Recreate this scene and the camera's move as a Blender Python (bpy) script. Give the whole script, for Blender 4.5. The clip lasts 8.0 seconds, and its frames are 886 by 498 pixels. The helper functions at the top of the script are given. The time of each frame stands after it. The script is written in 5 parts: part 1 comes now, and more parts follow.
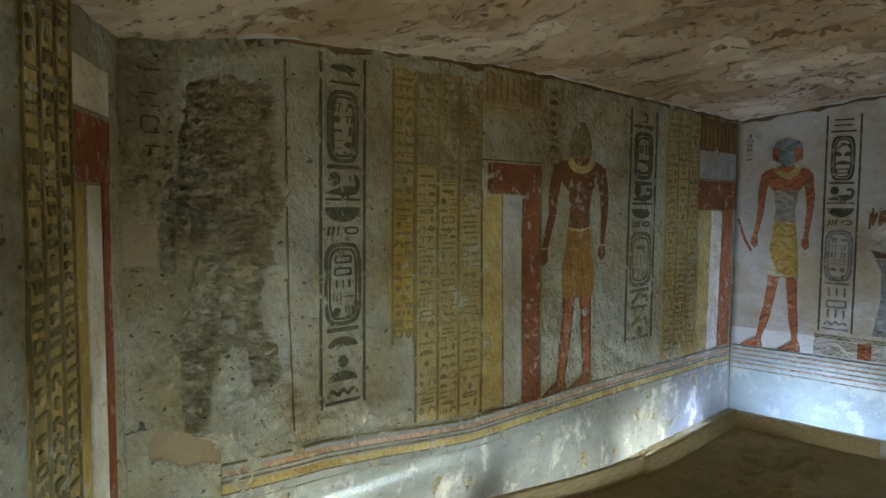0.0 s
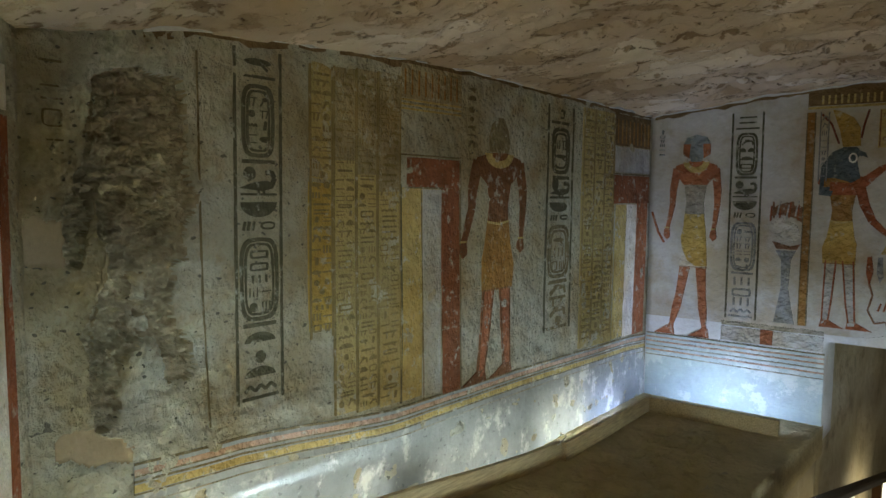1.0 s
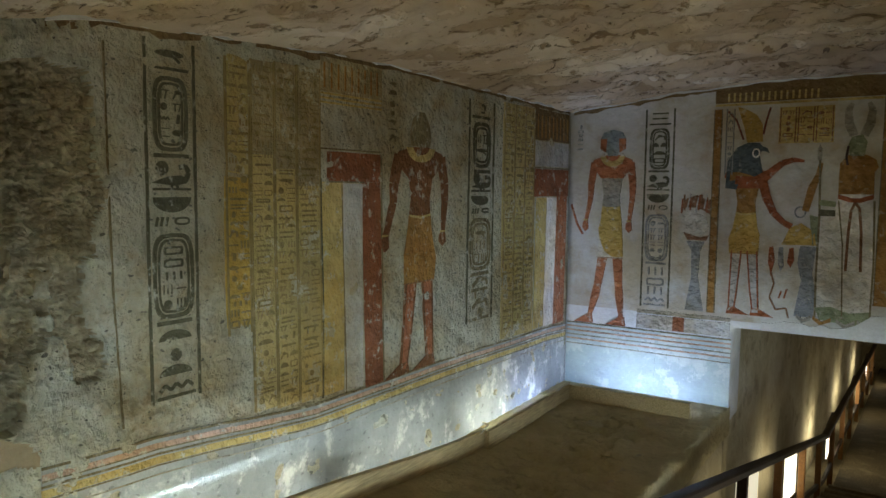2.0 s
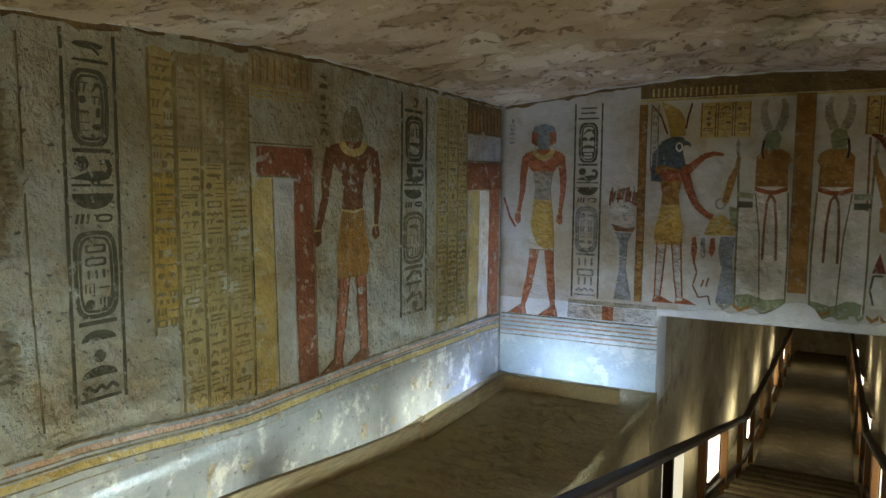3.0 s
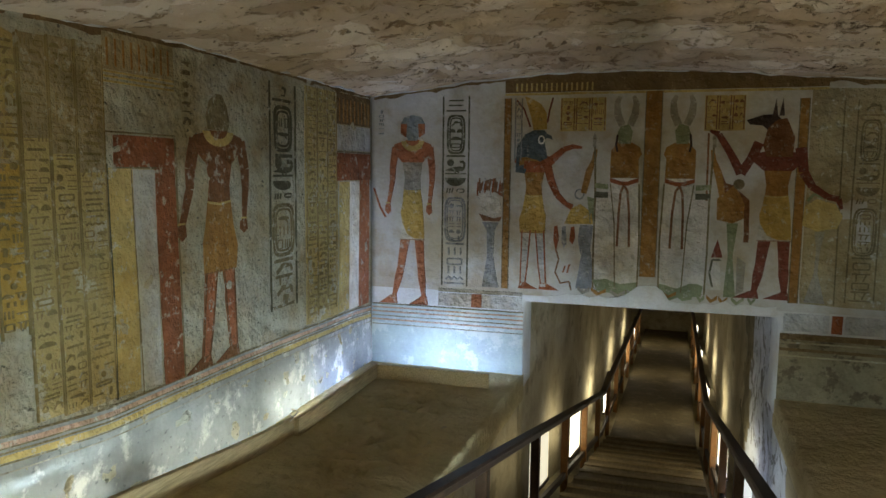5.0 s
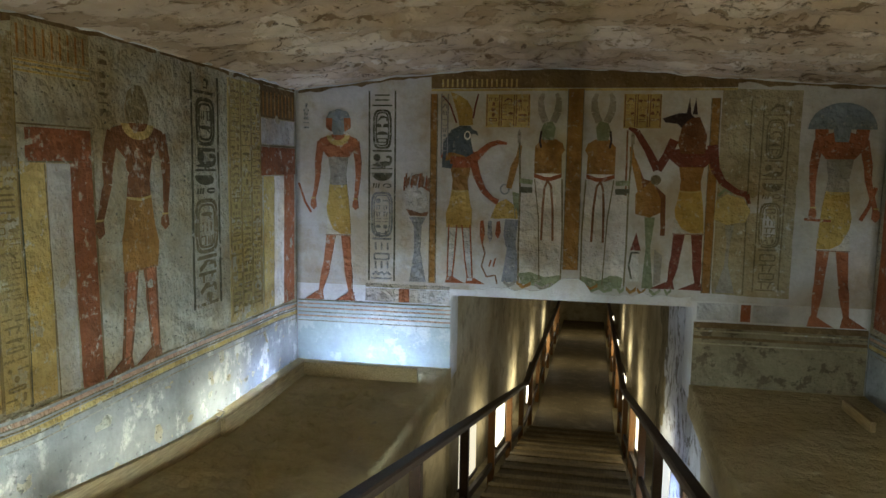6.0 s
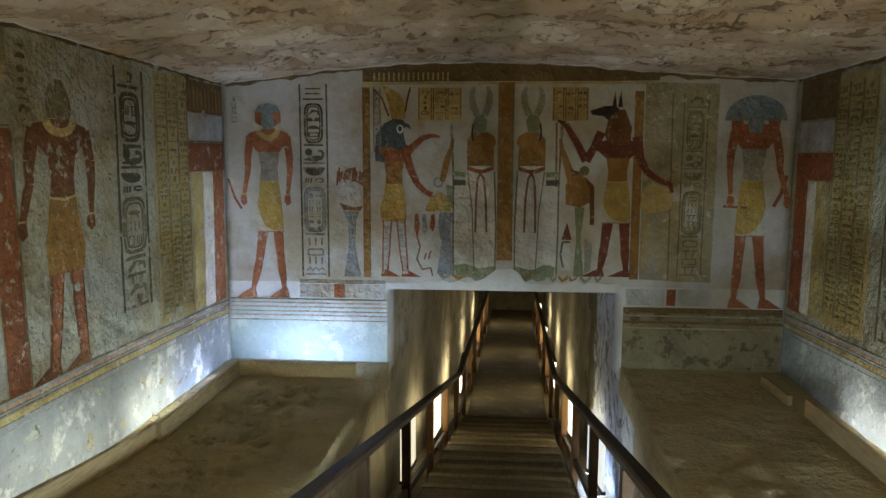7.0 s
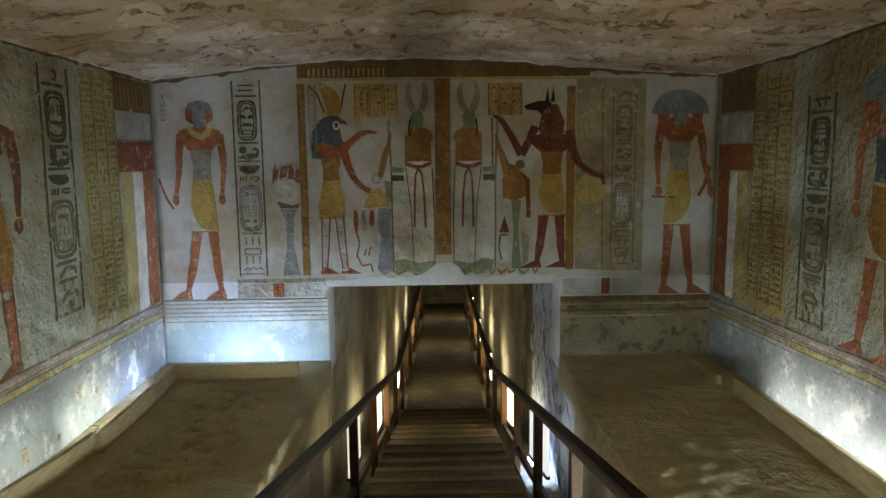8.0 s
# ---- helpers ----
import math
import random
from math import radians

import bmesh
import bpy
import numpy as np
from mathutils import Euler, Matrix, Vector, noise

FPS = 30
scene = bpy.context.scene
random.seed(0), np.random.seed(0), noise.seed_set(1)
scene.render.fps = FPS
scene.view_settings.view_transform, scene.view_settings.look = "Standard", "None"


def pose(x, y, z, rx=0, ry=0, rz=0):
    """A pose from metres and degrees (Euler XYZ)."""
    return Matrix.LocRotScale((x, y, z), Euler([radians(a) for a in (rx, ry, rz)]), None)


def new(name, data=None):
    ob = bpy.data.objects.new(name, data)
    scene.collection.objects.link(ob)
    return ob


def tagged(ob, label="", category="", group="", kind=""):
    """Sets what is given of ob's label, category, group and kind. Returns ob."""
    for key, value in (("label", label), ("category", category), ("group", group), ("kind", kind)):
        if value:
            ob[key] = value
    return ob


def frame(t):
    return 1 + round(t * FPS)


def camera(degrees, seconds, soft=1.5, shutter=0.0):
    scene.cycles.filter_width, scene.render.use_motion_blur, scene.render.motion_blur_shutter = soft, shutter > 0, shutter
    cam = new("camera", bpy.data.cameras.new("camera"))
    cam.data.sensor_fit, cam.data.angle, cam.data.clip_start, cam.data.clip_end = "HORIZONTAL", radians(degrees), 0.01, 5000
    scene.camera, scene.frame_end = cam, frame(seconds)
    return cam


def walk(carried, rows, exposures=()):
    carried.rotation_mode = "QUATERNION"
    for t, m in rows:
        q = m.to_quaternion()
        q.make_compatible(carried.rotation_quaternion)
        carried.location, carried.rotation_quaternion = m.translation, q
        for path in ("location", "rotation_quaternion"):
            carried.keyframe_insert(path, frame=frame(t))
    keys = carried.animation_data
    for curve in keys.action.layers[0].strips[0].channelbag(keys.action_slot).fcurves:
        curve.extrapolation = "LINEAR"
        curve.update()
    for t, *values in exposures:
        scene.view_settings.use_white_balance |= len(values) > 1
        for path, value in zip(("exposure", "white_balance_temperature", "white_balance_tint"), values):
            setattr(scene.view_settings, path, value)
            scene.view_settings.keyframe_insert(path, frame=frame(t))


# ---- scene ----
cam = camera(63.7, 8.0)
EYE = 1.92          # height of the eye over the sand floor
ROWS = [
    (0.0, -0.169, 0.011, -0.048, 43.95, -3.83, 0.58),
    (0.5, -0.123, 0.016, -0.041, 41.27, -4.12, 0.55),
    (1.0, -0.084, 0.019, -0.035, 38.46, -4.40, 0.59),
    (1.5, -0.052, 0.020, -0.028, 35.54, -4.69, 0.61),
    (3.0, 0.001, 0.014, -0.011, 27.64, -5.55, 0.38),
    (3.5, 0.004, 0.008, -0.005, 25.19, -5.79, 0.31),
    (4.0, -0.000, -0.000, 0.000, 22.61, -6.02, 0.34),
    (4.5, -0.011, -0.010, 0.005, 19.90, -6.20, 0.42),
    (6.0, -0.089, -0.050, 0.018, 10.45, -6.77, 0.90),
    (6.5, -0.129, -0.067, 0.022, 7.36, -7.01, 0.69),
    (7.0, -0.177, -0.086, 0.026, 4.41, -7.31, 0.22),
    (7.5, -0.231, -0.106, 0.030, 1.50, -7.58, -0.25),
    (8.0, -0.293, -0.129, 0.033, -1.47, -7.74, -0.64),
]
# seconds, x, y, height over the eye line, yaw, pitch, lean
walk(cam, [(t, Matrix.Translation((x, y, EYE + z)) @ pose(0, 0, 0, 90 + p, 0, w) @ pose(0, 0, 0, 0, 0, r)) for t, x, y, z, w, p, r in ROWS],
     exposures=[(0.0, 1.44), (3.0, 1.54), (8.0, 1.74)])

# ---- light ----
world = bpy.data.worlds.new("tomb_dark")
scene.world = world
world.use_nodes = True
world.node_tree.nodes["Background"].inputs[0].default_value = (0.5, 0.42, 0.3, 1)
world.node_tree.nodes["Background"].inputs[1].default_value = 0.0

TUBE_EDGE = (0.86, 0.92, 1.0)
# stair, fill and entry colours serve added tubes that are never in view
TUBE_STAIR_FILL, TUBE_COOL, TUBE_BLUE, TUBE_FILL, TUBE_ENTRY_FILL = (0.98, 0.95, 0.86), (0.88, 0.98, 1.0), (0.44, 0.58, 1.0), (0.76, 0.93, 1.0), (1.0, 0.84, 0.56)


# ---- materials ----
def mat(name):
    m = bpy.data.materials.new(name)
    m.use_nodes = True
    nt = m.node_tree
    return m, nt, nt.nodes, nt.links, nt.nodes["Principled BSDF"]


def noise_node(nt, scale, detail=4.0, rough=0.6, stretch=(1, 1, 1)):
    geo = nt.nodes.new("ShaderNodeNewGeometry")
    mp = nt.nodes.new("ShaderNodeMapping")
    mp.inputs["Scale"].default_value = stretch
    n = nt.nodes.new("ShaderNodeTexNoise")
    n.inputs["Scale"].default_value = scale
    n.inputs["Detail"].default_value = detail
    n.inputs["Roughness"].default_value = rough
    nt.links.new(geo.outputs["Position"], mp.inputs["Vector"])
    nt.links.new(mp.outputs["Vector"], n.inputs["Vector"])
    return n.outputs["Fac"]


def ramp(nt, fac, stops):
    r = nt.nodes.new("ShaderNodeValToRGB")
    el = r.color_ramp.elements
    while len(el) < len(stops):
        el.new(0.5)
    for e, (p, c) in zip(el, stops):
        e.position, e.color = p, (*c, 1) if len(c) == 3 else c
    nt.links.new(fac, r.inputs["Fac"])
    return r.outputs["Color"]


def mix(nt, fac, a, b, blend="MIX"):
    m = nt.nodes.new("ShaderNodeMix")
    m.data_type, m.blend_type = "RGBA", blend
    for sock, v in ((0, fac), (6, a), (7, b)):
        if isinstance(v, (int, float)):
            m.inputs[sock].default_value = v
        elif isinstance(v, tuple):
            m.inputs[sock].default_value = (*v, 1)
        else:
            nt.links.new(v, m.inputs[sock])
    return m.outputs[2]


def bump(nt, bsdf, fac, strength, dist):
    b = nt.nodes.new("ShaderNodeBump")
    b.inputs["Strength"].default_value, b.inputs["Distance"].default_value = strength, dist
    nt.links.new(fac, b.inputs["Height"])
    nt.links.new(b.outputs["Normal"], bsdf.inputs["Normal"])


def tone(c, f):
    return tuple(min(1.0, x * f) for x in c)


def math_node(nt, op, a, b, clamp=False):
    m = nt.nodes.new("ShaderNodeMath")
    m.operation, m.use_clamp = op, clamp
    for i, v in enumerate((a, b)):
        if isinstance(v, (int, float)):
            m.inputs[i].default_value = v
        else:
            nt.links.new(v, m.inputs[i])
    return m.outputs[0]


def soot(nt, col):
    """Old brown varnish and lamp soot in ragged clouds."""
    n = ramp(nt, noise_node(nt, 0.9, 8, 0.66), [(0.42, (0, 0, 0)), (0.58, (0.75, 0.75, 0.75))])
    return mix(nt, n, col, mix(nt, 1.0, col, (0.66, 0.53, 0.31), "MULTIPLY"))


def surface(name, base, other, scale=3.0, stains=0.35, specks=0.0, bump_d=0.006, rough=0.9, stain_col=None, fine=45.0, sooty=False, pit=0.70, edge=0.12):
    """A weathered matt surface: two tones in patches, fine grain, stains and pock marks."""
    m, nt, nodes, links, b = mat(name)
    patches = ramp(nt, noise_node(nt, scale, 6, 0.62), [(0.36, (0, 0, 0)), (0.64, (1, 1, 1))])
    col = mix(nt, patches, base, other)
    grain = ramp(nt, noise_node(nt, fine, 5, 0.7), [(0.3, (0.91, 0.91, 0.91)), (0.7, (1.05, 1.05, 1.05))])
    col = mix(nt, 1.0, col, grain, "MULTIPLY")
    if stains:
        st = ramp(nt, noise_node(nt, scale * 2.6, 7, 0.7), [(0.54, (0, 0, 0)), (0.54 + edge, (stains,) * 3)])
        col = mix(nt, st, col, stain_col or tone(base, 0.55))
    height = noise_node(nt, fine * 0.5, 6, 0.65)
    if specks:
        sp = ramp(nt, noise_node(nt, 25, 1, 0.4, (1, 1, 1.5)), [(pit, (0, 0, 0)), (pit + 0.02, (specks,) * 3)])
        col = mix(nt, sp, col, tone(base, 0.22))
        sub = nt.nodes.new("ShaderNodeMath")
        sub.operation = "SUBTRACT"
        links.new(height, sub.inputs[0])
        links.new(sp, sub.inputs[1])
        height = sub.outputs[0]
    links.new(soot(nt, col) if sooty else col, b.inputs["Base Color"])
    b.inputs["Roughness"].default_value = rough
    b.inputs["Specular IOR Level"].default_value = 0.2
    coarse = nt.nodes.new("ShaderNodeMath")
    coarse.operation = "MULTIPLY_ADD"
    links.new(noise_node(nt, fine * 0.14, 4, 0.6), coarse.inputs[0])
    coarse.inputs[1].default_value = 2.2
    links.new(height, coarse.inputs[2])
    bump(nt, b, coarse.outputs[0], 0.8, bump_d)
    return m


PLASTER_C = (0.43, 0.46, 0.43)
DIRT_C = (0.30, 0.24, 0.14)


def paint(name, colour, wear=0.35, ground=PLASTER_C, scale=7.0):
    """Old mineral paint, faded in patches and chipped through to the plaster."""
    m, nt, nodes, links, b = mat(name)
    fade = ramp(nt, noise_node(nt, scale * 0.6, 5, 0.6), [(0.3, tone(colour, 0.72)), (0.7, tone(colour, 1.18))])
    chips = ramp(nt, noise_node(nt, scale * 2.2, 8, 0.72), [(0.56, (0, 0, 0)), (0.63, (wear * 1.6,) * 3)])
    col = mix(nt, chips, fade, ground)
    spots = ramp(nt, noise_node(nt, 26, 2, 0.5), [(0.70, (0, 0, 0)), (0.73, (0.5, 0.5, 0.5))])
    col = mix(nt, spots, col, tone(DIRT_C, 0.6))
    links.new(soot(nt, col), b.inputs["Base Color"])
    b.inputs["Roughness"].default_value = 0.88
    b.inputs["Specular IOR Level"].default_value = 0.2
    lumps = math_node(nt, "MULTIPLY", noise_node(nt, 7, 4, 0.6), 2.2)
    bump(nt, b, math_node(nt, "ADD", noise_node(nt, 14, 6, 0.6), lumps), 0.7, 0.03)
    return m


def wood(name, c, rough=0.5, gloss=0.3, dusty=0.35):
    m, nt, nodes, links, b = mat(name)
    g = noise_node(nt, 14, 6, 0.65, (6, 0.5, 6))
    col = ramp(nt, g, [(0.3, tone(c, 0.55)), (0.55, c), (0.75, tone(c, 1.35))])
    dust = ramp(nt, noise_node(nt, 4, 5, 0.6), [(0.5, (0, 0, 0)), (0.75, (dusty,) * 3)])
    col = mix(nt, dust, col, (0.32, 0.26, 0.17))
    links.new(col, b.inputs["Base Color"])
    b.inputs["Roughness"].default_value = rough
    b.inputs["Specular IOR Level"].default_value = gloss
    bump(nt, b, g, 0.4, 0.003)
    return m


def glow(name, colour, strength):
    m, nt, nodes, links, b = mat(name)
    b.inputs["Base Color"].default_value = (*colour, 1)
    b.inputs["Emission Color"].default_value = (*colour, 1)
    b.inputs["Emission Strength"].default_value = strength
    return m


def rock(name):
    """Flaking ceiling plaster over rock: pale coats with sharp torn edges, chips, pits and thin cracks."""
    m, nt, nodes, links, b = mat(name)
    big = noise_node(nt, 1.3, 9, 0.60)
    fall = noise_node(nt, 4.2, 9, 0.66, (1, 1.25, 1))
    coat = ramp(nt, big, [(0.40, (0.30, 0.235, 0.16)), (0.425, (0.40, 0.33, 0.25)), (0.53, (0.44, 0.37, 0.29)), (0.55, (0.53, 0.48, 0.41))])
    chip = ramp(nt, fall, [(0.385, (0.50, 0.44, 0.36)), (0.41, (1, 1, 1)), (0.60, (1, 1, 1)), (0.615, (1.22, 1.22, 1.24))])
    col = mix(nt, 1.0, coat, chip, "MULTIPLY")
    veil = ramp(nt, noise_node(nt, 0.7, 4, 0.6), [(0.35, (0.80, 0.74, 0.62)), (0.65, (1.04, 1.04, 1.06))])
    col = mix(nt, 1.0, col, veil, "MULTIPLY")
    pits = ramp(nt, noise_node(nt, 13, 2, 0.5, (1, 1.7, 1)), [(0.68, (0, 0, 0)), (0.70, (0.8, 0.8, 0.8))])
    vein = math_node(nt, "ABSOLUTE", math_node(nt, "SUBTRACT", noise_node(nt, 0.8, 7, 0.58), 0.5), 0)
    crack = ramp(nt, vein, [(0.0025, (0.75, 0.75, 0.75)), (0.006, (0, 0, 0))])
    crack = mix(nt, 1.0, crack, ramp(nt, noise_node(nt, 1.9, 3), [(0.48, (0, 0, 0)), (0.55, (1, 1, 1))]), "MULTIPLY")
    dark = mix(nt, 1.0, pits, crack, "ADD")
    col = mix(nt, dark, col, (0.09, 0.065, 0.04))
    links.new(col, b.inputs["Base Color"])
    b.inputs["Roughness"].default_value = 0.92
    b.inputs["Specular IOR Level"].default_value = 0.15
    steps = ramp(nt, big, [(0.40, (0, 0, 0)), (0.42, (0.5, 0.5, 0.5)), (0.53, (0.5, 0.5, 0.5)), (0.55, (1, 1, 1))])
    steps2 = ramp(nt, fall, [(0.39, (0, 0, 0)), (0.41, (0.5, 0.5, 0.5)), (0.60, (0.5, 0.5, 0.5)), (0.615, (0.9, 0.9, 0.9))])
    hgt = math_node(nt, "ADD", steps, math_node(nt, "ADD", steps2, math_node(nt, "MULTIPLY", noise_node(nt, 16, 6, 0.65), 0.5)))
    hgt = math_node(nt, "SUBTRACT", hgt, dark)
    bump(nt, b, hgt, 0.9, 0.024)
    return m


M_PLASTER = surface("painted_plaster", (0.41, 0.44, 0.41), (0.32, 0.30, 0.21), 1.5, 0.7, 0.8, 0.16, stain_col=(0.30, 0.26, 0.17), sooty=True, fine=16)
M_PLASTER_FAR = surface("grey_blue_plaster", (0.46, 0.48, 0.51), (0.385, 0.375, 0.33), 1.4, 0.5, 0, 0.02, stain_col=(0.33, 0.29, 0.21), sooty=True, fine=14)
M_PLASTER_PALE = surface("pale_plaster", (0.52, 0.54, 0.55), (0.43, 0.44, 0.43), 2.2, 0.35, 0, 0.006, stain_col=(0.36, 0.31, 0.22))
M_EXPOSED = surface("exposed_mud_plaster", (0.26, 0.235, 0.16), (0.40, 0.37, 0.275), 5.0, 0.5, 0, 0.06, fine=30, stain_col=(0.16, 0.13, 0.08))
M_INFILL = surface("smooth_mud_infill", (0.24, 0.195, 0.12), (0.28, 0.23, 0.15), 3.0, 0.2, 0, 0.005)
M_ROCK = rock("ceiling_rock")
M_SAND = surface("sand", (0.50, 0.425, 0.245), (0.41, 0.345, 0.195), 1.6, 0.35, 0, 0.05, fine=22)
M_DADO = surface("dado_paint", (0.29, 0.31, 0.305), (0.18, 0.195, 0.19), 1.5, 0.75, 0.4, 0.02, stain_col=(0.52, 0.515, 0.47), fine=16, edge=0.09)
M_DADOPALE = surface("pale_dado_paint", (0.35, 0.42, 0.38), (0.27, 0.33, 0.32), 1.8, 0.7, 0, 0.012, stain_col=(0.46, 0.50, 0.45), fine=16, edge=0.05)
M_TRENCH = surface("cut_rock_wall", (0.44, 0.39, 0.27), (0.27, 0.23, 0.14), 1.0, 0.6, 0, 0.03, fine=14, stain_col=(0.14, 0.115, 0.065), edge=0.10)
M_MUD_SHADE = surface("mud_dado_and_shade", (0.16, 0.135, 0.08), (0.24, 0.21, 0.13), 2.6, 0.8, 0, 0.025, stain_col=(0.085, 0.07, 0.04), edge=0.05)
# pale plaster with the lamp's bluish light put into its colour
M_JAMB_BLUELIT = surface("lime_plaster_blue_lit", (0.50, 0.53, 0.58), (0.36, 0.38, 0.40), 2.0, 0.9, 0, 0.03, fine=16, stain_col=(0.13, 0.125, 0.11), edge=0.05)
M_WOOD_DARK = wood("dark_handrail_wood", (0.036, 0.021, 0.012), 0.5, 0.12, 0.05)
M_POST_LAMPLIT = wood("lamplit_post_wood", (0.26, 0.125, 0.04), 0.5)
M_WOOD_STAIR = wood("worn_stair_wood", (0.10, 0.072, 0.034), 0.65, 0.2)
M_WALK = wood("dusty_walkway_wood", (0.085, 0.064, 0.03), 0.7, 0.15)
M_WOOD_NOSE = wood("worn_nosing_wood", (0.16, 0.12, 0.058), 0.6, 0.2)
M_BOARD = wood("trough_board_wood", (0.40, 0.31, 0.16), 0.65)
M_RED = paint("red_ochre", (0.22, 0.088, 0.042), 0.45)
M_REDB = paint("red_brown", (0.26, 0.088, 0.036), 0.3)
M_SKIN = paint("orange_red_paint", (0.31, 0.125, 0.062), 0.45)
M_UMBER = paint("dark_umber_red", (0.16, 0.075, 0.032), 0.35)
M_DKRED = paint("maroon_paint", (0.16, 0.05, 0.032), 0.2)
M_YEL = paint("yellow_ochre", (0.41, 0.305, 0.09), 0.4)
M_YELWORN = paint("worn_yellow_ground", (0.39, 0.335, 0.16), 0.75, (0.38, 0.38, 0.31), scale=3.0)
M_YELPALE = paint("faded_yellow", (0.43, 0.355, 0.15), 0.55)
M_BROWN = paint("brown_ochre", (0.27, 0.155, 0.045), 0.25)
M_BLUE = paint("grey_blue_paint", (0.19, 0.24, 0.28), 0.3)
M_DKBLUE = paint("dark_blue_paint", (0.07, 0.095, 0.11), 0.25)
M_BLACK = paint("brown_black_paint", (0.045, 0.032, 0.03), 0.2)
M_GREEN = paint("dull_green_paint", (0.20, 0.24, 0.15), 0.3)
M_GREY = paint("grey_paint", (0.27, 0.27, 0.24), 0.3)
M_GREYPALE = paint("pale_grey_paint", (0.40, 0.42, 0.43), 0.3)
M_INK = paint("dark_green_ink", (0.09, 0.095, 0.065), 0.5)
M_INKSOFT = paint("faded_ink", (0.17, 0.15, 0.09), 0.45)
M_INKTEXT = paint("carved_olive_ink", (0.23, 0.195, 0.095), 0.4)
M_INKPALE = paint("faded_olive_ink", (0.24, 0.215, 0.12), 0.5)
M_INKGREY = paint("grey_ink", (0.22, 0.245, 0.28), 0.4)
M_INKBROWN = paint("brown_ink", (0.20, 0.11, 0.06), 0.4)
M_LINEN = paint("pale_linen_paint", (0.50, 0.50, 0.47), 0.35)
M_WHITE = paint("lime_white", (0.66, 0.66, 0.64), 0.25)
M_PINK = paint("pink_band", (0.43, 0.31, 0.26), 0.7)
M_WASH = paint("thin_brown_wash", (0.30, 0.27, 0.175), 0.5)
M_TOPDARK = paint("sooty_brown", (0.155, 0.11, 0.05), 0.3, (0.30, 0.24, 0.14))


# ---- building helpers ----
def link_bm(name, bm, mats, parent=None, label="", smooth=False):
    me = bpy.data.meshes.new(name)
    bm.normal_update()
    bm.to_mesh(me)
    bm.free()
    for m in (mats if isinstance(mats, (list, tuple)) else [mats]):
        me.materials.append(m)
    if smooth:
        for p in me.polygons:
            p.use_smooth = True
    ob = new(name, me)
    if parent:
        ob.parent = parent
    if label:
        tagged(ob, label)
    return ob


def part(name, bm, material, parent, label="", smooth=False):
    return link_bm(name, bm, material, parent, label, smooth)


def box_bm(bm, lo, hi, bev=0.0, shear=None):
    """A box between two corners, edges rounded by bev; shear(x, y) lifts it."""
    vs = bmesh.ops.create_cube(bm, size=1)["verts"]
    for v in vs:
        v.co = Vector([lo[i] + (v.co[i] + 0.5) * (hi[i] - lo[i]) for i in range(3)])
    if bev:
        es = list({e for v in vs for e in v.link_edges})
        got = bmesh.ops.bevel(bm, geom=es, offset=bev, segments=2, affect="EDGES", profile=0.6)
        vs = list({v for f in got["faces"] for v in f.verts} | {v for v in vs if v.is_valid})
    if shear:
        for v in vs:
            v.co.z += shear(v.co.x, v.co.y)
    return vs


def lerp(a, b, t):
    return a + (b - a) * t


def curve_at(pts, s):
    """A smooth line through a few (s, value) pairs."""
    if s <= pts[0][0]:
        return pts[0][1]
    for (a, va), (b, vb) in zip(pts, pts[1:]):
        if s <= b:
            t = (s - a) / (b - a)
            return lerp(va, vb, t * t * (3 - 2 * t) * 0.4 + t * 0.6)
    return pts[-1][1]


def wob(a, b, seed, amp=1.0, f=1.0):
    return amp * noise.noise(Vector((a * f, b * f, seed)))


def fbm(a, b, seed, f):
    return noise.fractal(Vector((a * f, b * f, seed)), 0.9, 2.1, 5)


class Face:
    """A wall's painted face: s along it, z over the eye line, out from the wall."""

    def __init__(self, place, top, base, seed):
        self.place, self.top, self.base, self.seed = place, top, base, seed

    def swell(self, s, z):
        return wob(s, z, self.seed, 0.012, 0.9)

    def at(self, s, z, out=0.0):
        x, y, zz = self.place(s, self.swell(s, z) + out)
        return Vector((x, y, EYE + zz + z))


def grid_wall(name, face, ss, zs_of, keep, relief, index, mats, label, thick=0.3, flip=False):
    """A wall as a fine relief with thickness: rows of heights zs_of(s) at each s."""
    bm = bmesh.new()
    cols = [[(s, z) for z in zs_of(s)] for s in ss]
    vs = [[bm.verts.new(face.at(s, z, relief(s, z))) for s, z in col] for col in cols]
    for i in range(len(ss) - 1):
        for j in range(len(cols[0]) - 1):
            cs, cz = (cols[i][j][0] + cols[i + 1][j + 1][0]) / 2, (cols[i][j][1] + cols[i + 1][j + 1][1]) / 2
            if not keep(cs, cz):
                continue
            q = [vs[i][j], vs[i + 1][j], vs[i + 1][j + 1], vs[i][j + 1]]
            f = bm.faces.new(q[::-1] if flip else q)
            f.material_index = index(cs, cz)
            f.smooth = f.material_index != 1 or "left" not in name
    for v in [v for v in bm.verts if not v.link_faces]:
        bm.verts.remove(v)
    rim = [e for e in bm.edges if e.is_boundary]
    got = bmesh.ops.extrude_edge_only(bm, edges=rim)["geom"]
    a = face.place(0, 0)
    b = face.place(0, -thick)
    d = Vector(b) - Vector(a)
    for v in (g for g in got if isinstance(g, bmesh.types.BMVert)):
        v.co += d
    ob = link_bm(name, bm, mats)
    return tagged(ob, label, "wall", kind="structure")


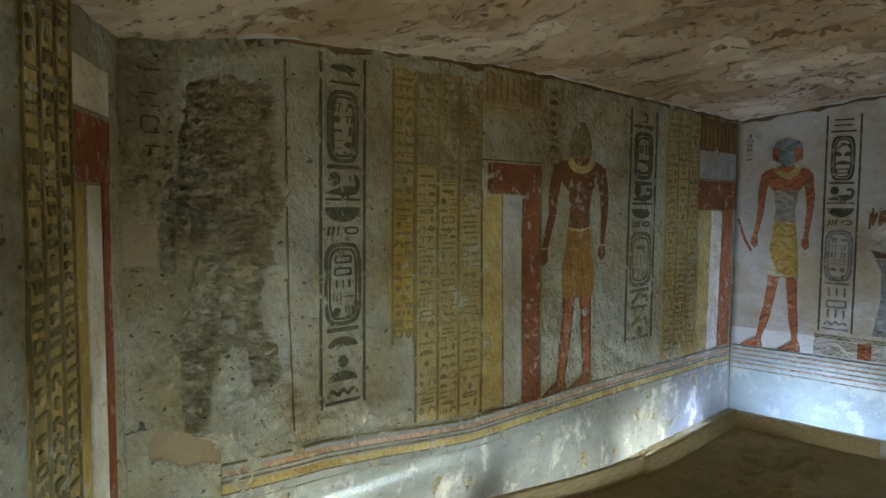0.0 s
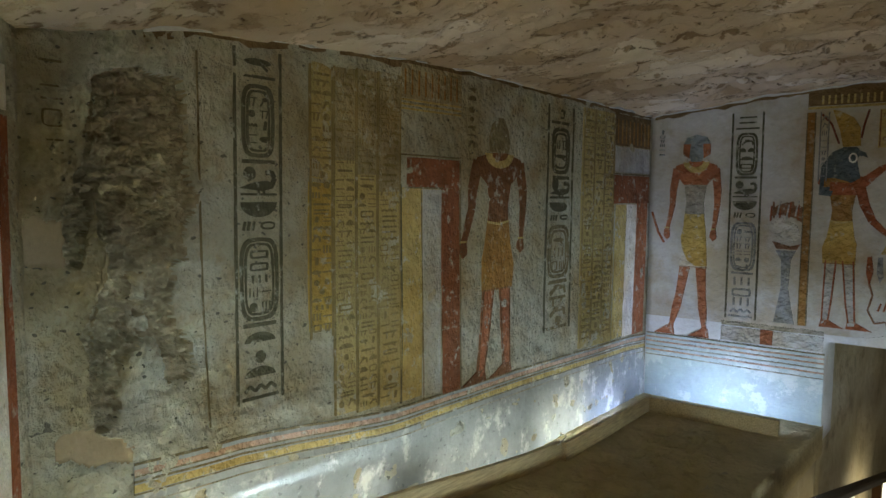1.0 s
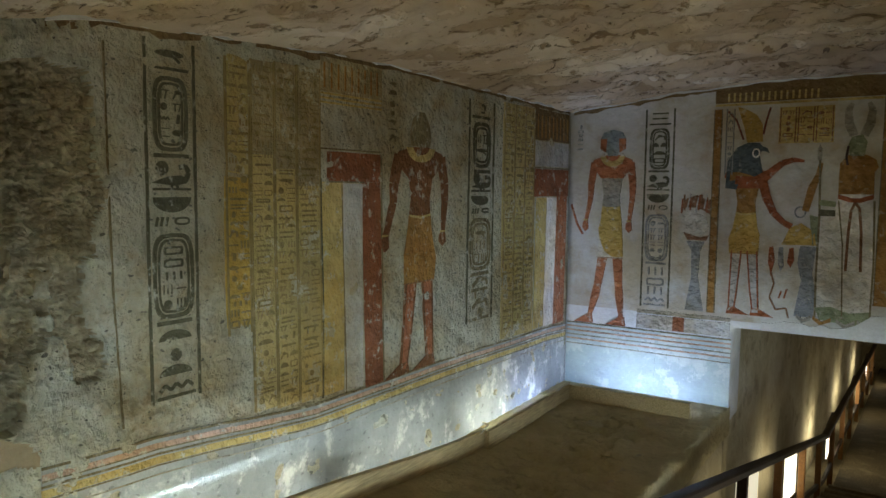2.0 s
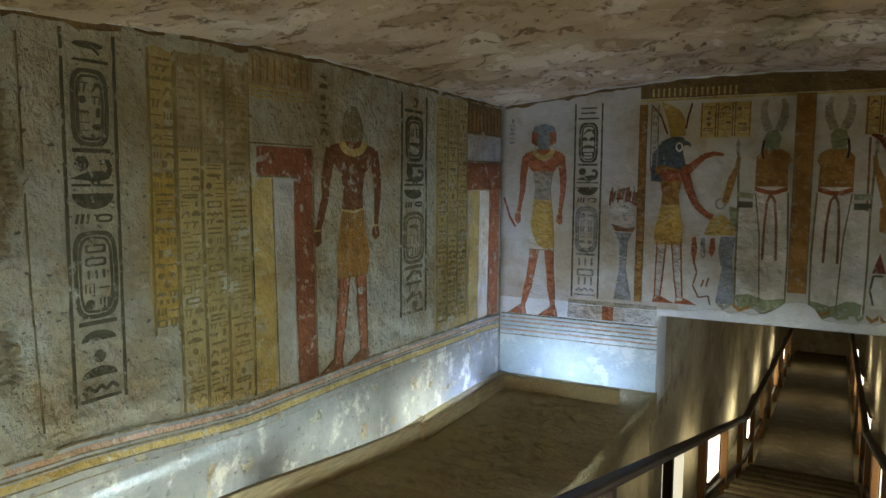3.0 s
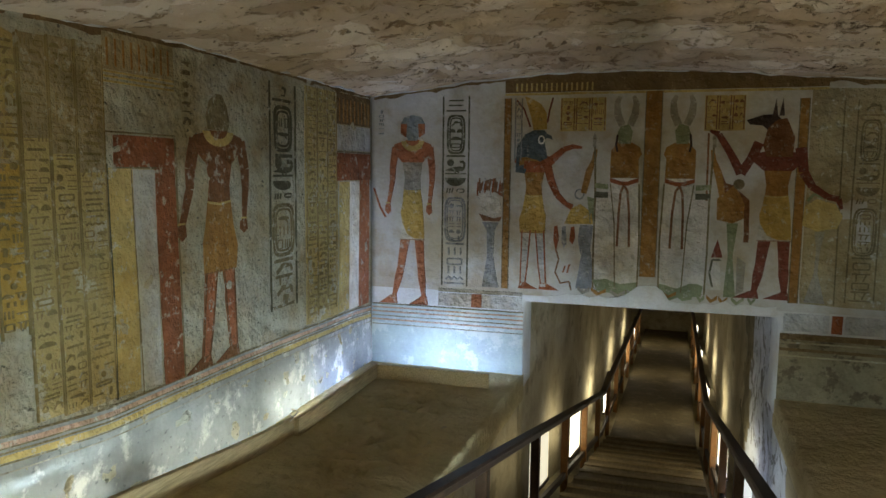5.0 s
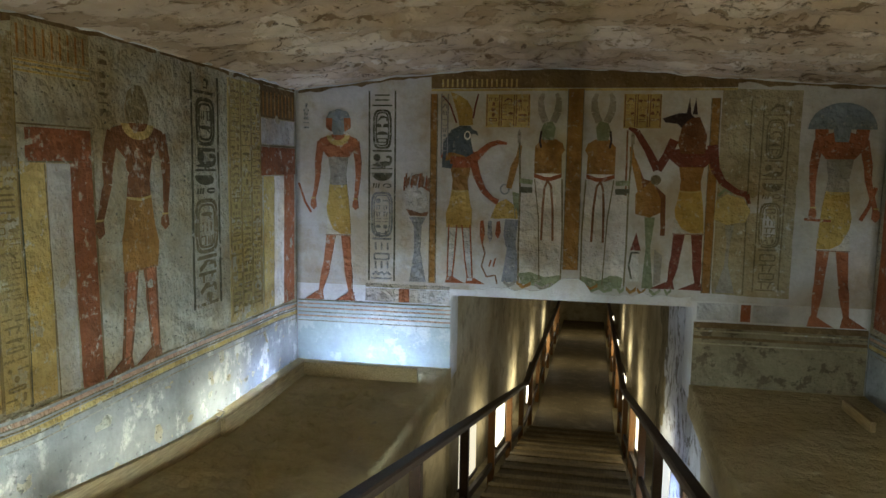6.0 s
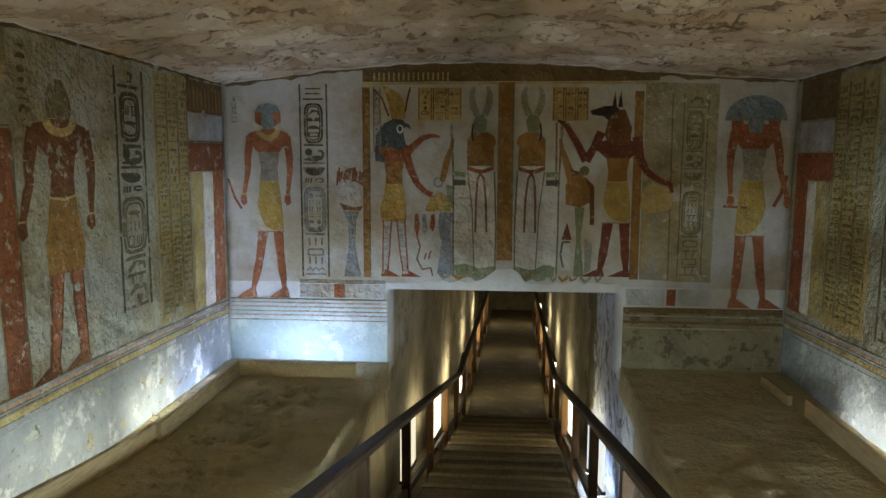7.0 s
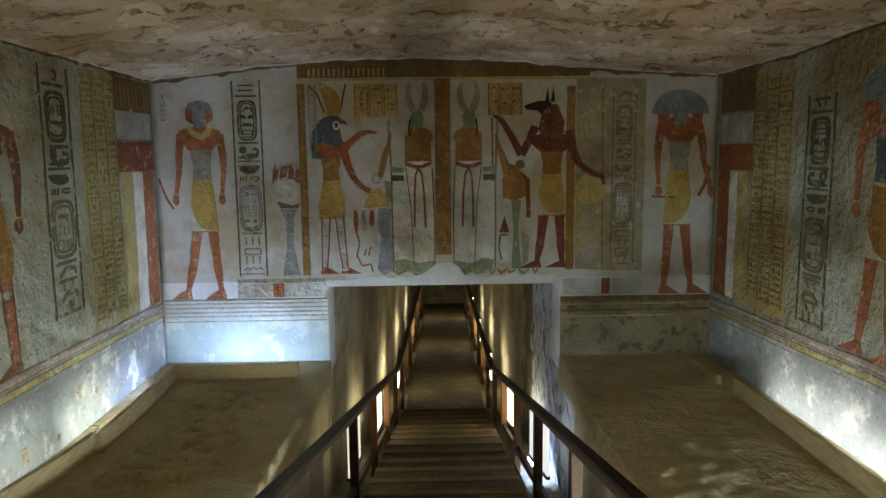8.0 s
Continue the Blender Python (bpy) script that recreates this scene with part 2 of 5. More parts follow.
class Sheet:
    """Thin raised shapes of paint on a wall's face, gathered into one mesh."""

    def __init__(self, face, lift=0.003):
        self.face, self.lift, self.bm, self.mats, self.n = face, lift, bmesh.new(), [], 0

    def slot(self, m):
        if m not in self.mats:
            self.mats.append(m)
        return self.mats.index(m)

    def poly(self, pts, m, up=0.0, rag=0.004, seg=0.12):
        """A shape with slightly uneven edges; up lays it over another."""
        out = []
        n = len(pts)
        for i in range(n):
            (a, b), (c, d) = pts[i], pts[(i + 1) % n]
            k = max(1, int(math.hypot(c - a, d - b) / seg))
            for q in range(k):
                s, z = lerp(a, c, q / k), lerp(b, d, q / k)
                out.append((s + wob(s, z, 3.1, rag, 9), z + wob(s, z, 7.7, rag, 9)))
        top = [self.bm.verts.new(self.face.at(s, z, self.lift + up)) for s, z in out]
        low = [self.bm.verts.new(self.face.at(s, z, -0.004)) for s, z in out]
        k = self.slot(m)
        f = self.bm.faces.new(top)
        f.material_index = k
        for i in range(len(out)):
            j = (i + 1) % len(out)
            self.bm.faces.new((top[i], low[i], low[j], top[j])).material_index = k

    def rect(self, s0, s1, z0, z1, m, up=0.0, rag=0.004):
        """A rectangle in strips, so that it follows the wall."""
        k = max(1, int(abs(z1 - z0) / 0.2))
        if k == 1:
            return self.poly([(s0, z0), (s1, z0), (s1, z1), (s0, z1)], m, up, rag)
        for q in range(k):
            self.poly([(s0, lerp(z0, z1, q / k)), (s1, lerp(z0, z1, q / k)), (s1, lerp(z0, z1, (q + 1) / k)), (s0, lerp(z0, z1, (q + 1) / k))], m, up, rag)

    def disc(self, s, z, rs, rz, m, up=0.0, a0=0, a1=360, n=14):
        full = a1 - a0 >= 360
        k = n if full else n + 1
        self.poly([(s + rs * math.cos(radians(lerp(a0, a1, i / n))), z + rz * math.sin(radians(lerp(a0, a1, i / n)))) for i in range(k)], m, up, 0.0015, 9)

    def bar(self, pts, w, m, up=0.0, ws=None, rag=0.0015):
        """A line of width w through points, in short quads."""
        for i, ((a, b), (c, d)) in enumerate(zip(pts, pts[1:])):
            l = math.hypot(c - a, d - b) or 1
            h0, h1 = (ws[i] / 2, ws[i + 1] / 2) if ws else (w / 2, w / 2)
            nx, ny = -(d - b) / l, (c - a) / l
            self.poly([(a + nx * h0, b + ny * h0), (a - nx * h0, b - ny * h0), (c - nx * h1, d - ny * h1), (c + nx * h1, d + ny * h1)], m, up, rag, 0.25)

    def ring(self, s, z, rs, rz, w, m, up=0.0, n=20, squash=2.6):
        """A rounded oblong outline."""
        def pt(i, k):
            a = 2 * math.pi * i / n
            c, q = math.cos(a), math.sin(a)
            e = 2 / squash
            return (s + (rs - k) * math.copysign(abs(c) ** e, c), z + (rz - k) * math.copysign(abs(q) ** e, q))
        for i in range(n):
            self.poly([pt(i, 0), pt(i + 1, 0), pt(i + 1, w), pt(i, w)], m, up, 0.0, 9)

    def done(self, name, parent, label=""):
        return link_bm(name, self.bm, self.mats, parent, label)


def sign(sh, rng, s, z, w, h, m, up):
    """One plain written sign, in a box w by h round (s, z)."""
    t = w * 0.075
    k = rng.randrange(11)
    if k == 0:
        sh.bar([(s - w * .42, z), (s + w * .42, z)], t * 1.3, m, up)
    elif k == 1:
        for d in (-.25, .25):
            sh.bar([(s - w * .4, z + d * h), (s + w * .4, z + d * h)], t, m, up)
    elif k == 2:
        for d in (-.3, 0, .3):
            sh.bar([(s + d * w, z - h * .35), (s + d * w, z + h * .35)], t, m, up)
    elif k == 3:
        sh.disc(s, z, min(w, h) * .34, min(w, h) * .34, m, up)
    elif k == 4:
        sh.disc(s, z - h * .2, w * .42, h * .5, m, up, 0, 180)
    elif k == 5:
        q = [(s + (i / 6 - .5) * w * .86, z + (h * .14 if i % 2 else -h * .14)) for i in range(7)]
        sh.bar(q, t, m, up)
    elif k == 6:
        sh.ring(s, z, w * .4, h * .36, t, m, up, 14, 6)
    elif k == 7:
        sh.poly([(s - w * .1, z - h * .42), (s + w * .12, z - h * .42), (s + w * .2, z + h * .3), (s, z + h * .45), (s - w * .06, z + h * .3)], m, up, 0.001, 9)
    elif k == 8:
        sh.bar([(s - w * .35, z - h * .35), (s - w * .1, z + h * .1), (s + w * .32, z + h * .15), (s + w * .38, z - h * .38)], t * 1.4, m, up)
        sh.disc(s, z + h * .22, w * .18, h * .16, m, up, n=8)
    elif k == 9:
        sh.disc(s, z, w * .42, h * .2, m, up)
        sh.bar([(s + w * .1, z - h * .1), (s + w * .3, z - h * .42)], t, m, up)
    else:
        sh.bar([(s - w * .4, z + h * .3), (s + w * .4, z + h * .3)], t, m, up)
        sh.bar([(s - w * .2, z + h * .3), (s - w * .2, z - h * .4)], t, m, up)
        sh.bar([(s + w * .25, z + h * .3), (s + w * .1, z - h * .4)], t, m, up)


def script_column(face, parent, s0, s1, z0, z1, seed, ink, ground=None, lines=True, dense=1.0, label="", half=True, lift=0.008):
    """A narrow column of small plain signs on its ground, between two ruled lines."""
    rng = random.Random(seed)
    if ground:
        g = Sheet(face, lift - 0.0015)
        bare = 0.06 + wob(s0, 0, 8, 0.25, 3)
        g.rect(s0, s1, z0, bare, ground, rag=.008)
        g.rect(s0, s1, bare, z1, M_WASH, rag=.008)
        col = g.done("text_column", parent, label)
    else:
        col = None
    sh = Sheet(face, lift)
    w = s1 - s0
    z = z1 - 0.02
    while z > z0 + 0.05:
        h = rng.uniform(0.045, 0.085) / dense
        m = ink
        if half and rng.random() < 0.55:
            for d in (-.24, .24):
                sign(sh, rng, (s0 + s1) / 2 + d * w, z - h / 2, w * .46, h * .9, m, 0.002)
        else:
            sign(sh, rng, (s0 + s1) / 2, z - h / 2, w * .82, h * .9, m, 0.002)
        z -= h
    if lines:
        for s in (s0, s1):
            sh.bar([(s, lerp(z0, z1, i / 8)) for i in range(9)], 0.008, ink, 0.0015)
    return sh.done("written_signs", col or parent, "" if col else label)


def name_column(face, parent, s0, s1, z0, z1, seed, ink, label, soft=None):
    """A framed column with two oblong rings full of signs, a disc, a bowl and strokes between them."""
    rng = random.Random(seed)
    sh = Sheet(face)
    w, h, c = s1 - s0, z1 - z0, (s0 + s1) / 2
    t = w * 0.055
    for s in (s0, s1):
        sh.bar([(s, lerp(z0, z1, i / 10)) for i in range(11)], t, ink)
    Z = lambda v: lerp(z0, z1, v)
    low = soft or ink
    # top signs
    sign(sh, rng, c, Z(.965), w * .7, h * .05, ink, 0)
    sh.bar([(s0 + w * .12, Z(.925)), (s1 - w * .12, Z(.925))], t, ink)
    for va, vb, col, wide in ((.70, .905, ink, .36), (.235, .475, low, .43)):
        sh.ring(c, Z((va + vb) / 2), w * wide, h * (vb - va) / 2, t * 1.3, col, squash=4)
        sh.ring(c, Z((va + vb) / 2), w * (wide - .10), h * (vb - va) / 2 - w * .1, t * .8, col, squash=4)
        z = Z(vb) - w * .2
        while z > Z(va) + w * .25:
            k = w * rng.uniform(.2, .3)
            for d in ((-.14, .14) if rng.random() < .5 else (0,)):
                sign(sh, rng, c + d * w, z - k / 2, w * (.26 if d else .5), k * .95, col, 0.001)
            z -= k
        sh.bar([(c - w * .36, Z(va) - w * .07), (c + w * .36, Z(va) - w * .07)], t * 1.3, col)
    sh.disc(c - w * .2, Z(.655), w * .13, w * .13, ink)
    # a plain long-necked bird
    sh.poly([(c - w * .42, Z(.614)), (c - w * .10, Z(.632)), (c + w * .18, Z(.636)), (c + w * .36, Z(.626)), (c + w * .30, Z(.614)), (c + w * .05, Z(.606)), (c - w * .15, Z(.610))], ink, .001, .001)
    sh.bar([(c + w * .30, Z(.626)), (c + w * .36, Z(.645)), (c + w * .28, Z(.662)), (c + w * .16, Z(.658))], t * 1.6, ink, .001)
    for d in (-.02, .10):
        sh.bar([(c + d * w, Z(.61)), (c + d * w + .004, Z(.600))], t * .8, ink)
    sh.bar([(c - w * .4, Z(.597)), (c + w * .4, Z(.597))], t * .8, ink)
    sh.disc(c, Z(.575), w * .4, h * .043, ink, 0, 180, 360)
    for d in (-.3, -.2, -.1):
        sh.bar([(c + d * w - .01, Z(.495)), (c + d * w, Z(.52))], t * .8, ink)
    sh.ring(c + w * .2, Z(.508), w * .16, h * .012, t * .7, ink)
    for v, k in ((.185, 8), (.13, 10), (.085, 8), (.04, 2)):
        sign(sh, random.Random(seed + k), c, Z(v), w * .8, h * .055, low, 0)
    sh.bar([(s0 + w * .1, Z(.012)), (s1 - w * .1, Z(.012))], t, low)
    return sh.done("name_signs", parent, label)


def standing_shape(face, parent, s, z0, z1, w, mats, label, flip=1, arms=((-.5, -.5, -.62), (.5, .5, .52)), head="round", hem=.345, stride=.42, collar=True, reach=.52, lift=0.004, leg=None, under=None):
    """A standing painted form in plain flat shapes: block head, trunk, wrapped kilt and two legs."""
    skin, cloth, shirt, cap = mats
    sh = Sheet(face, lift)
    h = z1 - z0
    Z = lambda v: z0 + v * h
    X = lambda u: s + flip * u * w
    # legs and feet
    for u0, u1 in ((-.15, -.10 - stride * .55), (.16, .14 + stride * .25)):
        sh.bar([(X(u0), Z(hem + .03)), (X(lerp(u0, u1, .40)), Z(hem * .58)), (X(lerp(u0, u1, .58)), Z(hem * .42)), (X(lerp(u0, u1, .9)), Z(hem * .16)), (X(u1), Z(.02))], w * .2, leg or skin, 0, [w * .22, w * .165, w * .175, w * .10, w * .13])
        if leg:
            for d in (-.10, .09):
                sh.bar([(X(u0 + d), Z(hem + .02)), (X(lerp(u0, u1, .6) + d * .8), Z(hem * .42)), (X(u1 + d * .6), Z(.04))], w * .03, skin, .001)
        sh.poly([(X(u1 - .36), Z(.0)), (X(u1 + .10), Z(.0)), (X(u1 + .07), Z(.045)), (X(u1 - .07), Z(.045)), (X(u1 - .22), Z(.02))], skin)
    # pale under-kilt, with the coloured cloth wrapped over it
    if under:
        sh.poly([(X(-.22), Z(.55)), (X(.22), Z(.55)), (X(.27), Z(hem)), (X(-.29), Z(hem))], under, .0005)
        sh.poly([(X(-.20), Z(.61)), (X(.20), Z(.61)), (X(.24), Z(.54)), (X(.29), Z(hem + .01)), (X(.05), Z(hem + .01)), (X(-.12), Z(hem + .035)), (X(-.25), Z(hem + .10)), (X(-.27), Z(hem + .15)), (X(-.23), Z(.54))], cloth, .001)
    else:
        sh.poly([(X(-.20), Z(.61)), (X(.20), Z(.61)), (X(.25), Z(.52)), (X(.33), Z(hem + .09)), (X(.30), Z(hem)), (X(-.28), Z(hem)), (X(-.29), Z(hem + .12)), (X(-.24), Z(.52))], cloth, .001)
    # trunk, shoulders, neck
    sh.poly([(X(-.20), Z(.60)), (X(.20), Z(.60)), (X(.18), Z(.67)), (X(.24), Z(.775)), (X(-.24), Z(.775)), (X(-.18), Z(.67))], shirt, .0005)
    sh.poly([(X(-.24), Z(.755)), (X(.24), Z(.755)), (X(.36), Z(.79)), (X(.47), Z(.82)), (X(.42), Z(.85)), (X(.14), Z(.872)), (X(-.14), Z(.872)), (X(-.42), Z(.85)), (X(-.47), Z(.82)), (X(-.36), Z(.79))], skin, .001)
    if collar:
        sh.disc(X(0), Z(.868), w * .27, h * .055, M_YELPALE, .002, 180, 360, 10)
        sh.disc(X(0), Z(.868), w * .15, h * .026, skin, .0028, 180, 360, 8)
    # arms
    for shoulder, elbow, end in arms:
        sh.bar([(X(shoulder * .86), Z(.835)), (X(lerp(shoulder, elbow, .6)), Z(.73)), (X(elbow), Z(.66)), (X(lerp(elbow, end, .8)), Z(lerp(.66, reach, .8))), (X(end), Z(reach))], w * .15, skin, .0015, [w * .17, w * .15, w * .115, w * .08, w * .09])
        sh.bar([(X(end - .05), Z(reach + .02)), (X(end + .05), Z(reach + .02))], h * .007, M_YELPALE, .003)
        sh.poly([(X(end - .06), Z(reach + .01)), (X(end + .06), Z(reach + .01)), (X(end + .07), Z(reach - .025)), (X(end), Z(reach - .04)), (X(end - .07), Z(reach - .02))], skin, .0015)
    # belt and hem
    sh.bar([(X(-.20), Z(.61)), (X(0), Z(.60)), (X(.20), Z(.61))], h * .009, M_YELPALE, .002)
    sh.bar([(X(-.29), Z(hem + .003)), (X(.30), Z(hem + .003))], h * .004, M_INKBROWN, .002)
    if head == "round":
        sh.poly([(X(-.27), Z(.90)), (X(-.28), Z(.955)), (X(-.20), Z(.988)), (X(0), Z(1.0)), (X(.20), Z(.988)), (X(.28), Z(.955)), (X(.27), Z(.90)), (X(.12), Z(.885)), (X(.11), Z(.865)), (X(-.11), Z(.865)), (X(-.12), Z(.885))], cap, .0015)
        for d in (-1, 1):
            sh.poly([(X(d * .15), Z(.885)), (X(d * .28), Z(.905)), (X(d * .28), Z(.955)), (X(d * .13), Z(.955))], skin, .0025)
            sh.poly([(X(d * .20), Z(.885)), (X(d * .27), Z(.865)), (X(d * .17), Z(.865))], M_LINEN, .0025)
    elif head == "block":
        sh.poly([(X(-.17), Z(.875)), (X(-.21), Z(.915)), (X(-.15), Z(.975)), (X(-.05), Z(1.005)), (X(.06), Z(1.005)), (X(.15), Z(.965)), (X(.20), Z(.905)), (X(.16), Z(.872))], cap, .0015)
    elif head == "dome":
        sh.disc(X(0), Z(.885), w * .58, h * .115, cap, .0015, 0, 180, 16)
        sh.poly([(X(-.15), Z(.89)), (X(.15), Z(.89)), (X(.12), Z(.83)), (X(-.12), Z(.83))], cap, .0026)
        for d in (-1, 1):
            sh.poly([(X(d * .22), Z(.825)), (X(d * .44), Z(.835)), (X(d * .46), Z(.885)), (X(d * .24), Z(.885))], skin, .0024)
    return sh.done("painted_form", parent, label)


# ---- the chamber's shell ----
X_LEFT, X_RIGHT, Y_FAR = -2.756, 2.43, 6.5
TOP_L = [(0.9, 0.47), (1.05, 0.51), (1.77, 0.64), (2.72, 0.70), (3.4, 0.73), (5.0, 0.72), (6.5, 0.71)]
TOP_F = [(-2.8, 0.70), (-2.34, 0.75), (-1.64, 0.83), (-1.0, 0.875), (-0.3, 0.885), (0.4, 0.86), (1.1, 0.80), (1.9, 0.745), (2.45, 0.72)]
TOP_R = [(1.0, 0.78), (4.2, 0.78), (5.2, 0.73), (6.5, 0.72)]
BASE_L = [(1.0, -1.09), (1.9, -1.14), (3.0, -1.25), (4.3, -1.265), (6.1, -1.315), (6.5, -1.34)]
BASE_R = [(3.0, -1.25), (4.0, -1.27), (5.0, -1.31), (6.5, -1.36)]
tL, tF, tR = (lambda s: curve_at(TOP_L, s)), (lambda s: curve_at(TOP_F, s)), (lambda s: curve_at(TOP_R, s))
bL, bR = (lambda s: curve_at(BASE_L, s)), (lambda s: curve_at(BASE_R, s))


def smooth01(t):
    t = min(1.0, max(0.0, t))
    return t * t * (3 - 2 * t)


def floor_z(x, y):
    """The sand's height against the eye line: it banks up towards the near end on the one side."""
    return -1.92 + 0.27 * smooth01((4.7 - y) / 3.0) * smooth01((-0.9 - x) / 0.8)


face_l = Face(lambda s, o: (X_LEFT + o, s, 0), tL, bL, 1.3)
face_f = Face(lambda s, o: (s, Y_FAR - o, 0), tF, lambda s: -1.33, 5.1)
face_r = Face(lambda s, o: (X_RIGHT - o, s, 0), tR, bR, 9.4)
CB, SB = math.cos(radians(35)), math.sin(radians(35))
face_b = Face(lambda s, o: (X_LEFT + CB * s + SB * o, 1.05 - SB * s + CB * o, 0), lambda s: 0.52, lambda s: -1.09, 14.2)


def inside(pts, s, z):
    """Whether (s, z) lies within an outline."""
    hit = False
    for (a, b), (c, d) in zip(pts, pts[1:] + pts[:1]):
        if (b > z) != (d > z) and s < a + (z - b) / (d - b) * (c - a):
            hit = not hit
    return hit


LOST = [(1.30, 0.39), (1.47, 0.45), (1.66, 0.43), (1.71, 0.0), (1.68, -0.30), (1.59, -0.35), (1.60, -0.54), (1.70, -0.66), (1.69, -0.83), (1.58, -0.83), (1.54, -0.62), (1.40, -0.65), (1.35, -0.95), (1.28, -0.96), (1.26, -0.56), (1.33, -0.33), (1.29, 0.0)]
HELD = ([(1.40, -0.36), (1.50, -0.36), (1.50, -0.48), (1.42, -0.47)], [(1.40, -0.51), (1.48, -0.52), (1.48, -0.59), (1.40, -0.60)])
SCAR = [(1.29, 0.30), (1.29, -0.05), (1.25, -0.30), (1.19, -0.31), (1.19, -0.14), (1.23, 0.0), (1.27, 0.18)]
FILLED = ([(1.03, -0.13), (1.19, -0.14), (1.21, -0.30), (1.15, -0.33), (1.03, -0.31)], [(1.12, -0.94), (1.27, -0.93), (1.32, -1.0), (1.42, -1.02), (1.42, -1.10), (1.30, -1.09), (1.12, -1.03)])


def damage(s, z):
    """0 where the painted coat holds on the long wall, 1 where it has fallen, 2 where mud fills the loss."""
    s += wob(s, z, 21, 0.035, 7) + wob(s, z, 22, 0.02, 19)
    z += wob(s, z, 23, 0.035, 8) + wob(s, z, 24, 0.02, 21)
    if any(inside(p, s, z) for p in FILLED):
        return 2
    if any(inside(p, s, z) for p in HELD):
        return 0
    return 1 if inside(LOST, s, z) or inside(SCAR, s, z) else 0


def relief_left(s, z):
    d = damage(s, z)
    if d == 2:
        return -0.012 + 0.003 * fbm(s, z, 33, 9)
    if d:
        return -0.036 + 0.020 * math.tanh(4 * fbm(s * 0.7, z * 1.3, 31, 21)) + 0.011 * fbm(s, z, 38, 60) + 0.018 * fbm(s, z, 37, 9)
    crust = 0.022 * max(0.0, fbm(s, z, 36, 6)) if s < 1.75 else 0
    return 0.009 * fbm(s, z, 33, 7) + crust - 0.003


def steps_between(a, b, d):
    n = max(1, round((b - a) / d))
    return [lerp(a, b, i / n) for i in range(n + 1)]


wall_left = grid_wall("wall_left", face_l, steps_between(1.0, 1.9, 0.008) + steps_between(1.9, 6.55, 0.035)[1:],
                      lambda s: [lerp(-2.05, tL(s) + 0.05, i / 330) for i in range(331)], lambda s, z: True, relief_left,
                      lambda s, z: damage(s, z), [M_PLASTER, M_EXPOSED, M_INFILL], "long painted plaster wall with a patch fallen to rough mud", flip=True)
OPEN_L, OPEN_R, OPEN_T = -1.21, 0.98, -1.21
zs_low = steps_between(-2.05, OPEN_T, 0.07)
wall_far = grid_wall("wall_far", face_f, steps_between(-2.75, OPEN_L, 0.06) + steps_between(OPEN_L, OPEN_R, 0.06)[1:] + steps_between(OPEN_R, 2.43, 0.06)[1:],
                     lambda s: zs_low + [lerp(OPEN_T, tF(s) + 0.05, i / 36) for i in range(1, 37)],
                     lambda s, z: not (OPEN_L < s < OPEN_R and z < OPEN_T), lambda s, z: 0.004 * fbm(s, z, 41, 5) - 0.004,
                     lambda s, z: 1 if z < OPEN_T + 0.05 else 0, [M_PLASTER_FAR, M_PLASTER_PALE], "painted end wall with a low wide opening over the stairs", thick=0.4)
wall_right = grid_wall("wall_right", face_r, steps_between(1.0, 6.55, 0.06), lambda s: [lerp(-2.05, tR(s) + 0.05, i / 45) for i in range(46)],
                       lambda s, z: True, lambda s, z: 0.004 * fbm(s, z, 43, 5) - 0.004, lambda s, z: 0, [M_PLASTER], "long painted plaster wall lit from its foot")
wall_back = grid_wall("wall_back_left", face_b, steps_between(0.0, 1.4, 0.05), lambda s: [lerp(-2.05, 0.75, i / 50) for i in range(51)],
                      lambda s, z: True, lambda s, z: 0.004 * fbm(s, z, 44, 5) - 0.004, lambda s, z: 0, [M_PLASTER], "return wall with yellow text columns", flip=True)


def plain_wall(name, a, b, label, thick=0.3, z0=-2.1, z1=1.0):
    """A closing wall along a line, from below the floor to above the ceiling."""
    bm = bmesh.new()
    d = (Vector(b) - Vector(a)).to_3d()
    n = Vector((-d.y, d.x, 0)).normalized() * thick
    k = max(1, int(d.length / 0.15))
    front = [[bm.verts.new(Vector((*a, 0)) + d * (i / k) - n * 0.04 * fbm(i * .15, j * .15, 50 + d.x, 3) + Vector((0, 0, EYE + lerp(z0, z1, j / 16)))) for j in range(17)] for i in range(k + 1)]
    for i in range(k):
        for j in range(16):
            bm.faces.new((front[i][j], front[i + 1][j], front[i + 1][j + 1], front[i][j + 1]))
    got = bmesh.ops.extrude_edge_only(bm, edges=[e for e in bm.edges if e.is_boundary])["geom"]
    for v in (g for g in got if isinstance(g, bmesh.types.BMVert)):
        v.co += n
    return tagged(link_bm(name, bm, M_PLASTER), label, "wall", kind="structure")


EX = X_LEFT + CB * 1.4, 1.05 - SB * 1.4
plain_wall("wall_entry_left", EX, (EX[0] - 0.1, -3.0), "plain entry wall behind the chamber")
plain_wall("wall_entry_end", (-2.1, -3.0), (1.9, -3.0), "plain wall closing the entry")
plain_wall("wall_entry_right", (1.6, -3.0), (1.5, 0.4), "plain entry wall behind the chamber")
plain_wall("wall_back_right", (1.5, 0.4), (2.45, 1.05), "return wall beside the entry")


def ceiling_z(x, y):
    u = smooth01((x - X_LEFT) / (X_RIGHT - X_LEFT))
    return tF(x) + (1 - u) ** 2 * (tL(y) - 0.71) + u * u * (tR(y) - 0.72)


